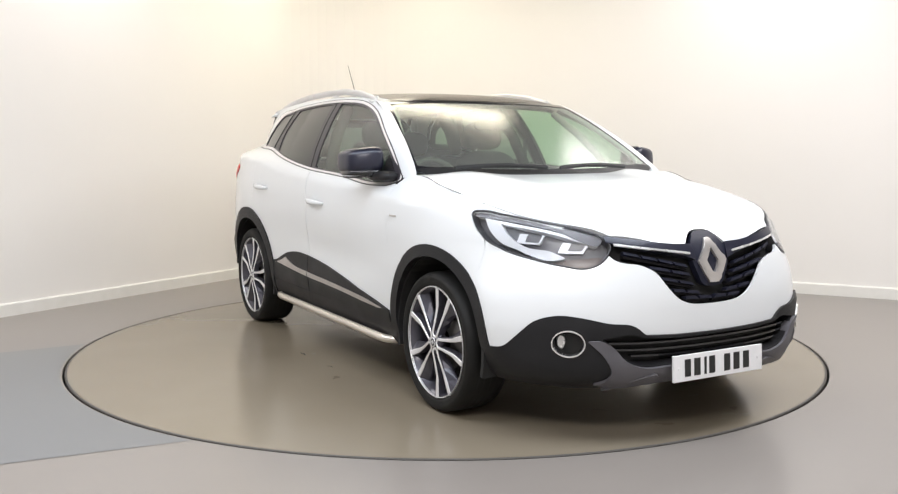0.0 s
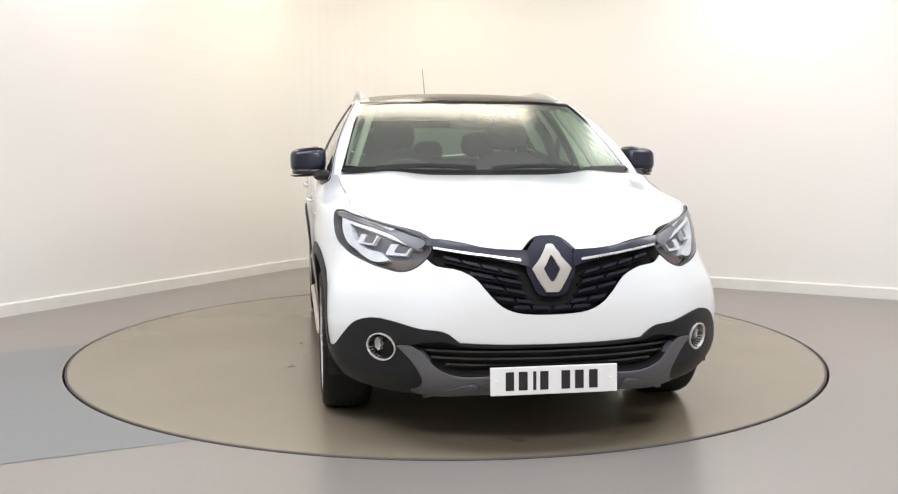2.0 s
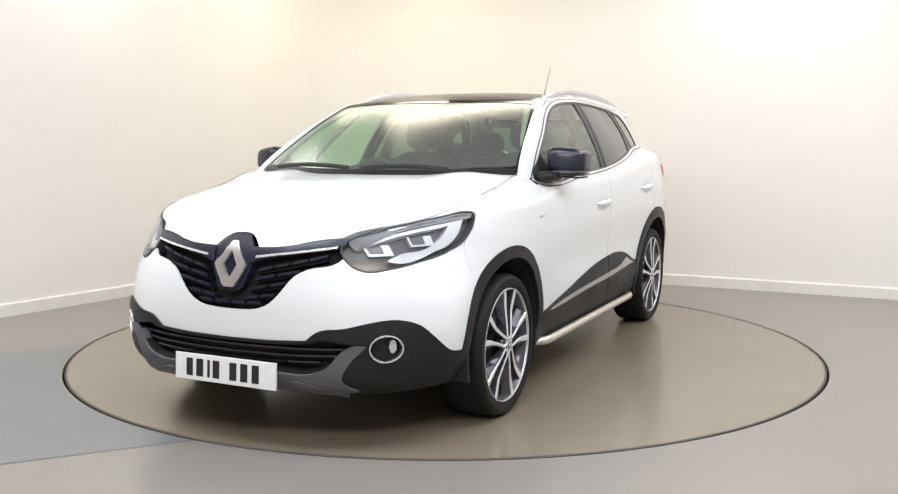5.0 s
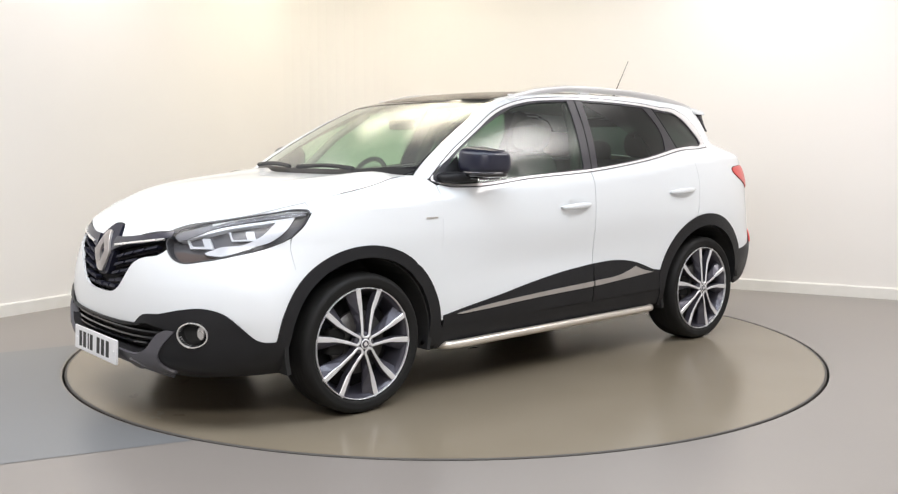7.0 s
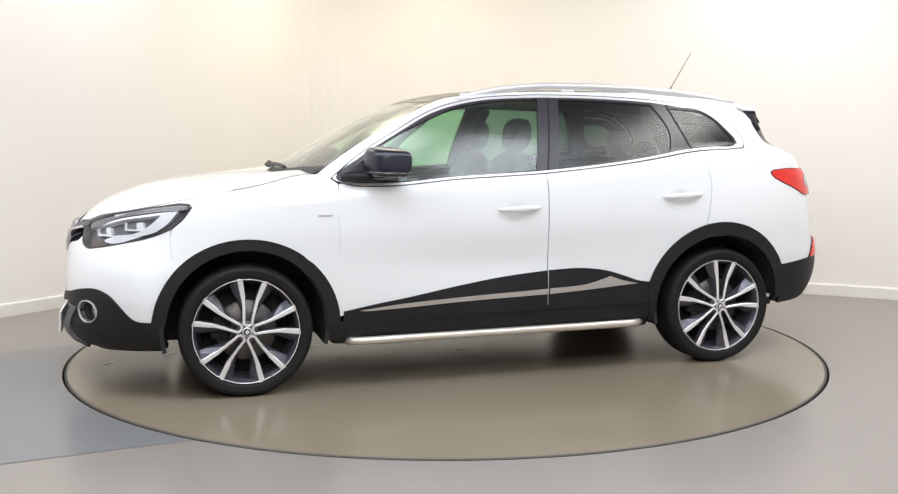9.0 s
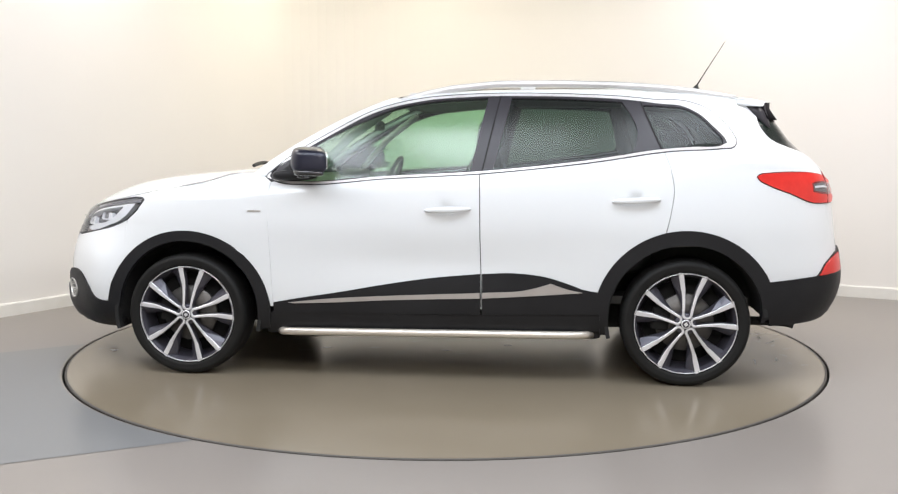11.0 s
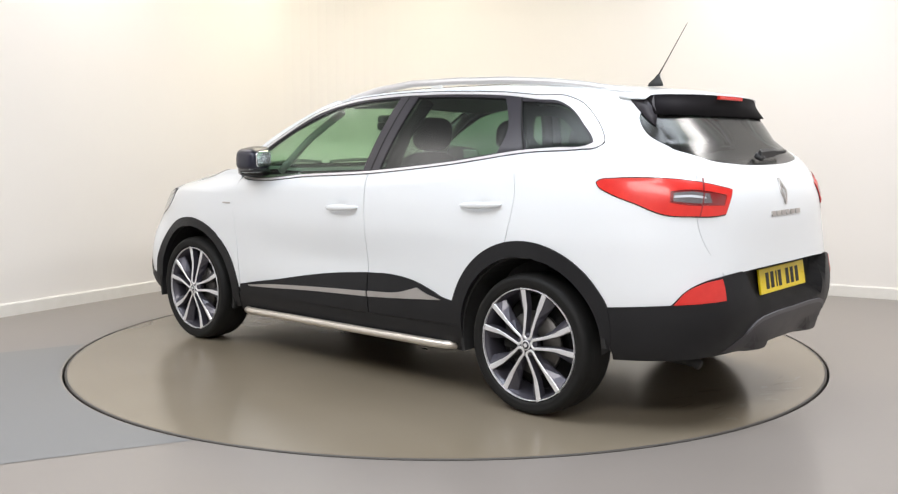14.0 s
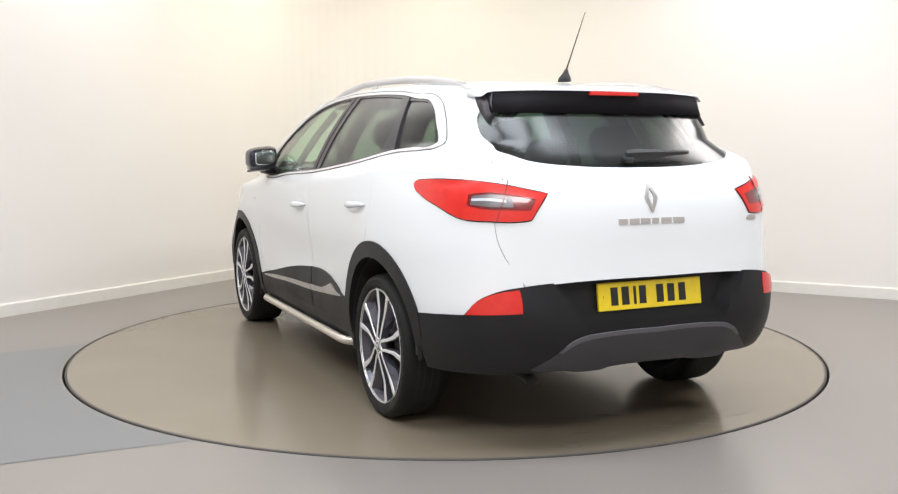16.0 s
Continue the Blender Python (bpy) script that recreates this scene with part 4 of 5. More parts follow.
ridge = [(S_TAIL, .500), YR(.27, .498), YR(.36, .489), YR(.41, .469), YR(.452, .432, 1), YR(.44, .430, 1), YR(.400, .456), YR(.35, .473), YR(.27, .481), (S_TAIL, .483)]
sheet("skid_ridge", body, curve(tail_sided(ridge), 0.03), M_SKID, label="lighter grey ridge", lift=0.027, depth=0.01, cell=0.2, edge=0.006)
both("rear_reflector", curve([X(-1.998, .575, 1), X(-2.035, .628), X(-2.085, .664), YR(.610, .678, 1), YR(.604, .64), YR(.604, .588, 1)], 0.02), M_RED,
     label="red bumper reflector", lift=0.017, depth=0.02, cell=0.03)

# number plates: plain bars stand for their writing
def plate(name, x, z0, z1, out, material, label, lean):
    bm = bmesh.new()
    add_box(bm, -.006, .006, -.26, .26, (z0 - z1) / 2, (z1 - z0) / 2, 0.003)
    ob = part(name, bm, material, car, label)
    ob.matrix_basis = pose(x, 0, (z0 + z1) / 2, 0, lean, 0 if out > 0 else 180)
    bars = [(-.182, .034), (-.128, .036), (-.081, .013), (-.042, .034), (.046, .036), (.102, .036), (.160, .036)]
    for yb, w in bars:
        bm = bmesh.new()
        add_box(bm, .0062, .0072, yb - w / 2, yb + w / 2, -.037, .037)
        part("plate_bar", bm, M_INK, ob)
    for yb in (-.232, .232):
        bm = bmesh.new()
        bmesh.ops.create_cone(bm, cap_ends=True, segments=12, radius1=.006, radius2=.005, depth=.003, matrix=pose(.0075, yb, 0, 0, 90))
        part("screw", bm, material, ob)
    return ob


plate("front_number_plate", 2.236, .255, .367, 1, M_PLATEW, "white front number plate with dark bars", -3)
plate("rear_number_plate", -2.146, .570, .684, -1, M_PLATEY, "yellow rear number plate with dark bars", -9)

# ---- nose ----
grille_half = [(0.0, .556)] + [YF(y, z - .008) for y, z in GRILLE_LOW[1:]] + [YF(.492, .80), YF(.49, .872, 1), YF(.30, .855), YF(.10, .845), (0.0, .85)]
sheet("grille", body, curve(two_sided(grille_half), 0.03), M_LINER, label="black radiator grille with dark bars", lift=-0.05, depth=0.0, cell=0.06)
rows = [(.13, .727, .43, .795), (.115, .690, .33, .733), (.10, .650, .275, .684), (.07, .612, .225, .632), (.0, .588, .16, .594)]
for y0, z0, y1, z1 in rows:
    n = max(2, int((y1 - y0) / .075))
    for k in range(n):
        ya, yb = y0 + (y1 - y0) * (k + .06) / n, y0 + (y1 - y0) * (k + .94) / n
        za, zb = z0 + (z1 - z0) * k / n, z0 + (z1 - z0) * (k + .9) / n
        both("grille_bar", line([YF(ya, za), YF(yb, zb), YF(yb + .006, zb + .012), YF(ya + .012, za + .014)], 0.05), M_NAVYSATIN, lift=-0.006, depth=0.03, cell=0.2)
    both("grille_blade", line([YF(max(y0, .01), z0 - .012), YF(y1, z1 - .012), YF(y1, z1), YF(max(y0, .01), z0)], 0.05), M_BLACKSATIN, lift=-0.022, depth=0.03, cell=0.2)
both("grille_wing", curve([YF(.10, .822, 1), YF(.20, .826), YF(.30, .838), YF(.484, .864, 1), YF(.488, .838, 1), YF(.30, .802), YF(.13, .768), YF(.09, .755, 1)], 0.03), M_NAVY,
     label="dark blue gloss grille wing", lift=0.004, depth=0.03, cell=0.04)
both("grille_strip", line([YF(.125, .778), YF(.30, .801), YF(.462, .823), YF(.462, .831), YF(.30, .809), YF(.125, .787)], 0.03), M_CHROME, label="bright strip", lift=0.012, depth=0.01, cell=0.2)
sur = [(0.0, .877), YF(.045, .874), YF(.070, .852), YF(.100, .805), YF(.102, .755), YF(.080, .695), YF(.050, .648), (0.0, .640)]
sheet("badge_surround", body, curve(two_sided(sur), 0.02), M_NAVYSATIN, label="dark blue badge surround", lift=-0.004, depth=0.03, cell=0.03, edge=0.004)


def rhombus(s, z, rs, rz, tip=0.18):
    """A diamond with clipped top and bottom."""
    return line([(s - rs * tip, z + rz), (s + rs * tip, z + rz), (s + rs, z), (s + rs * tip, z - rz), (s - rs * tip, z - rz), (s - rs, z)], 0.02)


sheet("front_badge", body, rhombus(0, .749, .070, .092), M_SATIN, label="plain satin metal diamond badge", holes=[rhombus(0, .749, .028, .050, .05)], lift=0.011, depth=0.018, cell=0.012, edge=0.006,
      dish=lambda u, v: 0.010 * (1 - min(1.0, abs(abs(u) / .050 + abs(v - .749) / .073 - 1) * 2.2)))

# headlamps
hl_l, hl_r = both("headlamp", shrink(lamp_out, 0.002), M_LAMPDARK, label="clear headlamp with white light guides", lift=-0.045, depth=0.0, cell=0.04)
HP = (hl_l, hl_r)
filler = [X(1.93, .893, 1), X(1.87, .911), X(1.72, .938), X(1.604, .952), X(1.566, .946, 1), X(1.552, .946, 1), X(1.552, .990, 1), X(1.80, .962), X(1.93, .936, 1)]
both("lamp_flange", curve(filler, 0.03), M_PAINT, HP, "white painted flange", lift=-0.006, depth=0.01, cell=0.05)
both("rim", shrink(lamp_out, -0.0012), M_LAMPRIM, HP, holes=[shrink(lamp_out, 0.0035)], lift=0.002, depth=0.05, cell=0.2)
brow = [X(2.050, .853), X(1.992, .881), X(1.87, .912), X(1.72, .939), X(1.600, .951), X(1.585, .935), X(1.63, .930), X(1.76, .918), X(1.92, .888), X(2.055, .838)]
both("brow", curve(brow, 0.02), M_BROW, HP, lift=-0.010, depth=0.03, cell=0.05)
guide = [X(2.055, .832, 1), X(1.93, .883), X(1.76, .914), X(1.632, .930, 1), X(1.672, .878), X(1.735, .828), X(1.82, .800), X(1.957, .768), X(1.990, .781), X(1.957, .796),
         X(1.82, .825), X(1.760, .864), X(1.715, .908, 1), X(1.92, .875), X(2.05, .825, 1)]
both("light_guide", curve(guide, 0.02), M_LIGHTGUIDE, HP, "white light guide", lift=-0.014, depth=0.03, cell=0.03)
for xa, xb, za, zb in ((2.030, 1.958, .800, .845), (1.892, 1.800, .830, .874)):
    xm = xa + (xb - xa) * .62
    both("projector", line([X(xa - .006, za + .012), X(xm, za + .010), X(xm, zb), X(xa - .004, zb)], .02), M_LAMPDARK, HP, lift=-0.034, depth=0.03, cell=0.02,
         dish=lambda u, v, c=(sx((xa + xm) / 2, za), (za + zb) / 2): 0.012 * math.exp(-((u - c[0]) ** 2 + (v - c[1]) ** 2) / .0004))
    both("projector_frame", line([X(xa, zb), X(xa, za), X(xb, za), X(xb + .004, zb), X(xm, zb), X(xm, za + .008), X(xa - .006, za + .008), X(xa - .006, zb)], .02), M_LIGHTGUIDE, HP, lift=-0.022, depth=0.02, cell=0.2)
both("indicator", curve([YF(.51, .785), X(2.02, .783), X(1.95, .768), X(2.01, .752), YF(.56, .748)], .02), M_AMBER, HP, "pale amber indicator", lift=-0.035, depth=0.02, cell=0.03)
both("lens", shrink(lamp_out, 0.007), M_LENS, HP, lift=0.004, depth=0.004, cell=0.05)

# tail lamps
grey_in = curve([X(-1.952, 1.044, 1), X(-2.0, 1.052), YR(.60, 1.042), YR(.525, 1.026, 1), YR(.55, .984, 1), YR(.60, .985), X(-2.0, .990), X(-1.957, 1.0, 1)], 0.02)
tl_l, tl_r = both("tail_lamp", tail_out, M_RED, label="red wraparound tail lamp", holes=[grey_in], lift=0.011, depth=0.014, cell=0.03, edge=0.005)
TP = (tl_l, tl_r)
both("rim", shrink(tail_out, -0.0045), M_GLOSS, TP, lift=0.0035, depth=0.02, cell=0.04)
both("clear_insert", shrink(grey_in, 0.001), M_REDDARK, TP, "clear reversing lamp insert", lift=0.005, depth=0.0, cell=0.03)
both("reversing_lamp", curve([X(-1.964, 1.040, 1), X(-2.02, 1.044), YR(.610, 1.034, 1), YR(.610, .996, 1), X(-2.02, .998), X(-1.967, 1.006, 1)], .02), M_REVERSE, TP, "silvery reversing lamp", lift=0.0075, depth=0.01, cell=0.012,
     dish=lambda u, v: 0.0015 * math.sin(v * 500))
both("lamp_bar", curve([X(-1.968, 1.028, 1), X(-2.02, 1.030), YR(.632, 1.022, 1), YR(.632, 1.014, 1), X(-2.02, 1.020), X(-1.968, 1.019, 1)], .02), M_LIGHTGUIDE, TP, "silver bar", lift=0.0100, depth=0.003, cell=0.1)
both("lens", shrink(grey_in, 0.0), M_LENS, TP, lift=0.0115, depth=0.003, cell=0.05)
both("seam", line([X(-2.027, 1.097), X(-2.029, 1.097), X(-2.051, .940), X(-2.049, .940)], .03), M_REDDARK, TP, lift=0.0125, depth=0.004, cell=0.3)


# ---- wheels ----
R_T, R_RIM = 0.328, 0.2585


def lathe(bm, profile, n=64):
    """A ring round the y axis from (radius, y) pairs."""
    rings = [[(r * math.cos(k * math.tau / n), y, r * math.sin(k * math.tau / n)) for k in range(n)] for r, y in profile]
    add_loft(bm, rings, True, False)
    bmesh.ops.recalc_face_normals(bm, faces=bm.faces)


def wheel_meshes():
    made = {}

    def keep(name, bm, *mats, smooth=True):
        me = bpy.data.meshes.new(name)
        bm.to_mesh(me)
        bm.free()
        for m in mats:
            me.materials.append(m)
        if smooth:
            me.polygons.foreach_set("use_smooth", [True] * len(me.polygons))
        made[name] = me

    bm = bmesh.new()  # barrel, open to both sides
    lathe(bm, [(R_RIM - .004, 0.0), (R_RIM + .002, .004), (R_RIM + .002, -.004), (R_RIM - .012, -.012), (R_RIM - .018, -.05), (R_RIM - .04, -.10), (R_RIM - .02, -.19), (R_RIM, -.2)])
    keep("wheel", bm, M_ALLOYDARK)
    bm = bmesh.new()
    lathe(bm, [(R_RIM + .003, -.004), (R_RIM + .002, .003), (R_RIM, .0045), (R_RIM - .002, .002), (R_RIM - .003, -.006)])
    keep("rim_edge", bm, M_ALLOY)
    bm = bmesh.new()
    lathe(bm, [(R_RIM + .003, -.205), (R_RIM + .02, -.208), (.300, -.214), (.319, -.205), (R_T - .002, -.185), (R_T, -.16), (R_T, -.04), (R_T - .002, -.018), (.318, .000), (.309, .007), (.300, .010),
               (.297, .009), (.281, .010), (R_RIM + .012, .006), (R_RIM + .003, -.004)], 72)
    keep("tyre", bm, M_TYRE)
    bm = bmesh.new()
    for yg in (-.055, -.085, -.12, -.15):  # tread grooves stand as thin dark bands
        lathe(bm, [(R_T + .0006, yg - .004), (R_T + .0006, yg + .004)], 72)
    keep("tread_groove", bm, M_LINER)
    bm = bmesh.new()  # one spoke, upwards
    rows = []
    for r, off, w, y in ((.050, .0205, .0135, .006), (.075, .0222, .014, .004), (.12, .0280, .0158, -.001), (.150, .0330, .0180, -.004), (.164, .0362, .0205, -.005), (.174, .0390, .0245, -.005), (.256, .0622, .0285, -.002)):
        d = .034
        rows.append([(off - w / 2, y, r), (off - w / 2 + .003, y + .003, r), (off + w / 2 - .003, y + .003, r), (off + w / 2, y, r), (off + w / 2 + .004, y - d, r), (off - w / 2 - .002, y - d, r)])
    add_loft(bm, rows)
    bmesh.ops.recalc_face_normals(bm, faces=bm.faces)
    bm.normal_update()
    for f in bm.faces:
        f.material_index = 1 if f.normal.y > 0.5 else 0
    keep("spoke", bm, M_ALLOYDARK, M_ALLOY, smooth=False)
    bm = bmesh.new()  # round root that joins a pair of spokes at the hub
    rows = []
    for k in range(13):
        a = math.pi + math.pi * k / 12
        c, s = math.cos(a), math.sin(a)
        rows.append([(.0145 * c, .006, .050 + .0145 * s), (.017 * c, .009, .050 + .017 * s), (.0245 * c, .009, .050 + .0245 * s), (.027 * c, .006, .050 + .027 * s), (.027 * c, -.02, .050 + .027 * s), (.0145 * c, -.02, .050 + .0145 * s)])
    add_loft(bm, rows)
    bmesh.ops.recalc_face_normals(bm, faces=bm.faces)
    bm.normal_update()
    for f in bm.faces:
        f.material_index = 1 if f.normal.y > 0.5 else 0
    keep("spoke_root", bm, M_ALLOYDARK, M_ALLOY, smooth=False)
    bm = bmesh.new()  # slanted grey blade beside a spoke
    rows = []
    for r, off, w in ((.085, .030, .003), (.13, .036, .018), (.19, .055, .036), (.248, .076, .046)):
        rows.append([(off, -.004, r), (off + w, -.034, r), (off + w, -.044, r), (off, -.044, r)])
    add_loft(bm, rows)
    bmesh.ops.recalc_face_normals(bm, faces=bm.faces)
    keep("spoke_blade", bm, M_ALLOYDARK, smooth=False)
    bm = bmesh.new()
    lathe(bm, [(.002, .010), (.022, .010), (.026, .008), (.028, .002), (.046, .003), (.055, -.002), (.058, -.03), (.002, -.03)], 40)
    keep("hub", bm, M_ALLOYDARK)
    bm = bmesh.new()
    lathe(bm, [(.018, .0112), (.0235, .0112), (.0235, .0095), (.018, .0095)], 32)
    keep("cap_ring", bm, M_ALLOY)
    bm = bmesh.new()
    bmesh.ops.create_cone(bm, cap_ends=True, segments=4, radius1=.012, radius2=.010, depth=.003, matrix=pose(0, .012, 0, 90))
    keep("cap_badge", bm, M_ALLOY, smooth=False)
    bm = bmesh.new()
    lathe(bm, [(.05, -.055), (.148, -.055), (.150, -.06), (.150, -.072), (.148, -.077), (.05, -.077)], 48)
    keep("brake_disc", bm, M_DISCBRAKE)
    bm = bmesh.new()
    add_box(bm, .075, .165, -.10, -.045, -.06, .06, .012)
    keep("brake_caliper", bm, M_LINER)
    bm = bmesh.new()
    bmesh.ops.create_cone(bm, cap_ends=True, segments=6, radius1=.0095, radius2=.008, depth=.016, matrix=pose(0, .0, .042, 90))
    keep("wheel_nut", bm, M_LAMPGREY, smooth=False)
    bm = bmesh.new()
    lathe(bm, [(.003, -.12), (R_RIM - .03, -.12), (R_RIM - .03, -.125), (.003, -.125)], 32)
    keep("backing_plate", bm, M_LINER)
    return made


WHEEL = wheel_meshes()
for cx in (1.323, -1.323):
    for side in (1, -1):
        hub_y = 0.884
        wheel = new("wheel", WHEEL["wheel"])
        wheel.parent = car
        wheel["label"] = "five twin-spoke two-tone alloy wheel with low tyre"
        wheel.matrix_basis = pose(cx, side * hub_y, R_T, 0, 0, 0 if side > 0 else 180) @ pose(0, 0, 0, 0, -7.4 if side > 0 else -18.0, 0)
        for name in ("rim_edge", "tyre", "tread_groove", "hub", "cap_ring", "cap_badge", "brake_disc", "brake_caliper", "backing_plate"):
            sub = new(name, WHEEL[name])
            sub.parent = wheel
        for k in range(5):
            for flip in (1, -1):
                for name in ("spoke", "spoke_blade"):
                    sub = new(name, WHEEL[name])
                    sub.parent = wheel
                    sub.matrix_basis = pose(0, 0, 0, 0, 72 * k, 0) @ Matrix.Diagonal((flip, 1, 1, 1))
            sub = new("spoke_root", WHEEL["spoke_root"])
            sub.parent = wheel
            sub.matrix_basis = pose(0, 0, 0, 0, 72 * k, 0)
            sub = new("wheel_nut", WHEEL["wheel_nut"])
            sub.parent = wheel
            sub.matrix_basis = pose(0, 0, 0, 0, 72 * k + 36, 0)

# wheel housings and the dark underside
for cx in (1.323, -1.323):
    def housing(bm, cx=cx):
        rings = []
        for k in range(25):
            a = radians(-14 + (208 if cx > 0 else 190) * k / 24)
            r0, r1 = 0.392, 0.412
            c, s = math.cos(a), math.sin(a)
            rings.append([(cx + r0 * c, .52, .338 + r0 * s), (cx + r0 * c, .872, .338 + r0 * s), (cx + r1 * c, .872, .338 + r1 * s), (cx + r1 * c, .50, .338 + r1 * s)])
        add_loft(bm, rings)
        wall_pts = [(cx + .40 * math.cos(radians(-14 + (208 if cx > 0 else 190) * k / 24)), .338 + .40 * math.sin(radians(-14 + (208 if cx > 0 else 190) * k / 24))) for k in range(25)]
        add_loft(bm, [[(x, .52, z) for x, z in wall_pts], [(x, .50, z) for x, z in wall_pts]])
    both_bm("wheel_housing", housing, M_LINER, smooth=False)
bm = bmesh.new()
add_box(bm, -1.40, 2.02, -.50, .50, .225, .42, .03)
add_box(bm, -.90, .90, -.84, .84, .225, .36, .03)
add_box(bm, 1.74, 1.98, -.50, .50, .23, .74, .03)
add_box(bm, .95, 1.74, -.50, .50, .30, .93, .03)
add_box(bm, -2.05, -1.75, -.56, .56, .34, .62, .03)
part("underbody", bm, M_LINER, car, "black underbody")
bm = bmesh.new()
add_tube(bm, [(-1.65, .42, .27), (-1.85, .44, .27), (-1.93, .445, .266), (-1.965, .45, .256)], .024, 14)
part("exhaust", bm, M_RUBBER, car, "dark steel exhaust pipe", True)

# side step tubes
def step(bm):
    pts = [(.79, .74, .236), (.815, .780, .238), (.812, .830, .242), (.79, .866, .245), (.745, .880, .247)] + [(.745 - 1.51 * k / 8, .880, .247 + .009 * k / 8) for k in range(1, 9)] + [(-.81, .868, .255), (-.845, .830, .252), (-.850, .780, .250), (-.83, .74, .25)]
    add_tube(bm, pts, .021, 16)


both_bm("side_step", step, M_STAINLESS, label="polished stainless steel side tube")
for xk in (.45, -.15, -.62):
    both_bm("step_bracket", lambda bm, xk=xk: add_box(bm, xk - .02, xk + .02, .70, .875, .246, .258, .004), M_RUBBER)

# ---- roof rails, aerial, spoiler ----
def rail(bm):
    pts = [(.215, .612, 1.497), (.17, .607, 1.515), (.08, .600, 1.543), (-.08, .594, 1.576), (-.33, .588, 1.601), (-.65, .580, 1.602), (-.95, .571, 1.594), (-1.2, .563, 1.577), (-1.38, .557, 1.556), (-1.52, .552, 1.532), (-1.60, .548, 1.515)]
    rings = []
    for i, p in enumerate(pts):
        w = .011 if 0 < i < len(pts) - 1 else .006
        h = .019
        rings.append([(p[0], p[1] + w * math.cos(a), p[2] - .036 + h * math.sin(a)) for a in [k * math.tau / 12 for k in range(12)]])
    add_loft(bm, rings)


both_bm("roof_rail", rail, M_RAIL, label="satin silver roof rail")
for fx, fy, fz in ((.10, .598, 1.495), (-.5, .583, 1.535), (-1.45, .554, 1.490)):
    both_bm("rail_foot", lambda bm: add_box(bm, fx - .04, fx + .04, fy - .006, fy + .006, fz, fz + .025, .004), M_WHITEPLASTIC)
bm = bmesh.new()
add_loft(bm, [[(-1.46 + rx * math.cos(a) - dx, ry * math.sin(a), z) for a in [k * math.tau / 16 for k in range(16)]] for rx, ry, z, dx in
              ((.042, .028, 1.535, 0), (.036, .024, 1.553, .002), (.018, .014, 1.572, .010), (.008, .008, 1.590, .016))])
aerial = part("aerial", bm, M_RUBBER, car, "short black roof aerial", True)
bm = bmesh.new()
add_tube(bm, [(-1.474, 0, 1.585), (-1.505, 0, 1.635), (-1.628, 0, 1.835)], [.0045, .0030, .0016], 8)
part("whip", bm, M_RUBBER, aerial, smooth=True)


def spoiler_x(y):
    return -1.862 + .115 * (abs(y) / .55) ** 2.2


bm = bmesh.new()
rings = []
for k in range(41):  # black lower face, from the lip down to the glass
    y = -.552 + 1.104 * k / 40
    xt = spoiler_x(y)
    zr = roof(xt, y)[2]
    low = Vector(body(sy(y, 1.372, True), 1.372))
    rings.append([(xt + .05, y, zr - .006), (xt + .003, y, zr - .006), (xt + .002, y, zr - .016), (xt * .6 + (low.x - .006) * .4 + .012, y, zr * .6 + 1.372 * .4), (low.x - .008, y, 1.374), (low.x + .04, y, 1.374)])
add_loft(bm, rings)
bmesh.ops.recalc_face_normals(bm, faces=bm.faces)
spoiler = part("spoiler", bm, M_BLACKSATIN, car, "gloss black underside of the roof spoiler", True)
bm = bmesh.new()
rings = []
for k in range(45):  # white top with rounded ends
    y = -.580 + 1.160 * k / 44
    xt = spoiler_x(y) - .003
    drop = .020 * max(0.0, (abs(y) - .54) / .04) ** 2
    za, zb, zc = roof(-1.60, y)[2] - drop, roof((xt - 1.60) / 2, y)[2] - drop, roof(xt, y)[2] - drop
    rings.append([(-1.60, y, za + .0012), ((xt - 1.60) / 2, y, zb + .0015), (xt + .014, y, zc + .0005), (xt + .004, y, zc - .0015), (xt, y, zc - .005), (xt + .004, y, zc - .008), (-1.60, y, za - .02)])
add_loft(bm, rings)
bmesh.ops.recalc_face_normals(bm, faces=bm.faces)
part("spoiler_skin", bm, M_PAINT, spoiler, "white painted spoiler top", True)
bm = bmesh.new()
add_box(bm, -1.869, -1.850, -.125, .125, 1.451, 1.467, .003)
part("brake_lamp", bm, M_RED, spoiler, "red high-level brake lamp")
def fin(bm):
    """Side blade between the quarter panel and the spoiler's lower face."""
    def skin(x, z, d):
        p = Vector(body(sx(x, z), z))
        return p + Vector((-.5, .85, .1)) * d
    front = [skin(-1.640, 1.453, .004), skin(-1.690, 1.402, .004), skin(-1.730, 1.364, .004), skin(-1.768, 1.332, .004)]
    xt = spoiler_x(.535)
    low = Vector(body(sy(.55, 1.374, True), 1.374))
    rear = [Vector((xt + .002, .535, roof(xt, .535)[2] - .004)), Vector(((xt + low.x) / 2 - .002, .545, 1.415)), low + Vector((-.010, .004, 0)), front[3] + Vector((-.012, -.006, -.004))]
    rings = []
    for f, r in zip(front, rear):
        m = (f + r) / 2 + Vector((-.002, .006, 0))
        rings.append([f, m, r, r + Vector((.014, -.012, 0)), f + Vector((.004, -.016, 0))])
    add_loft(bm, rings)


both_bm("rear_fin", fin, M_PILLAR, label="dark satin fin beside the rear window")


def on_tail(y, z, d):
    s = sy(y, z, True)
    return Vector(body(s, z)) + facing(body, s, z) * d * (1 if facing(body, s, z).x < 0 else -1)


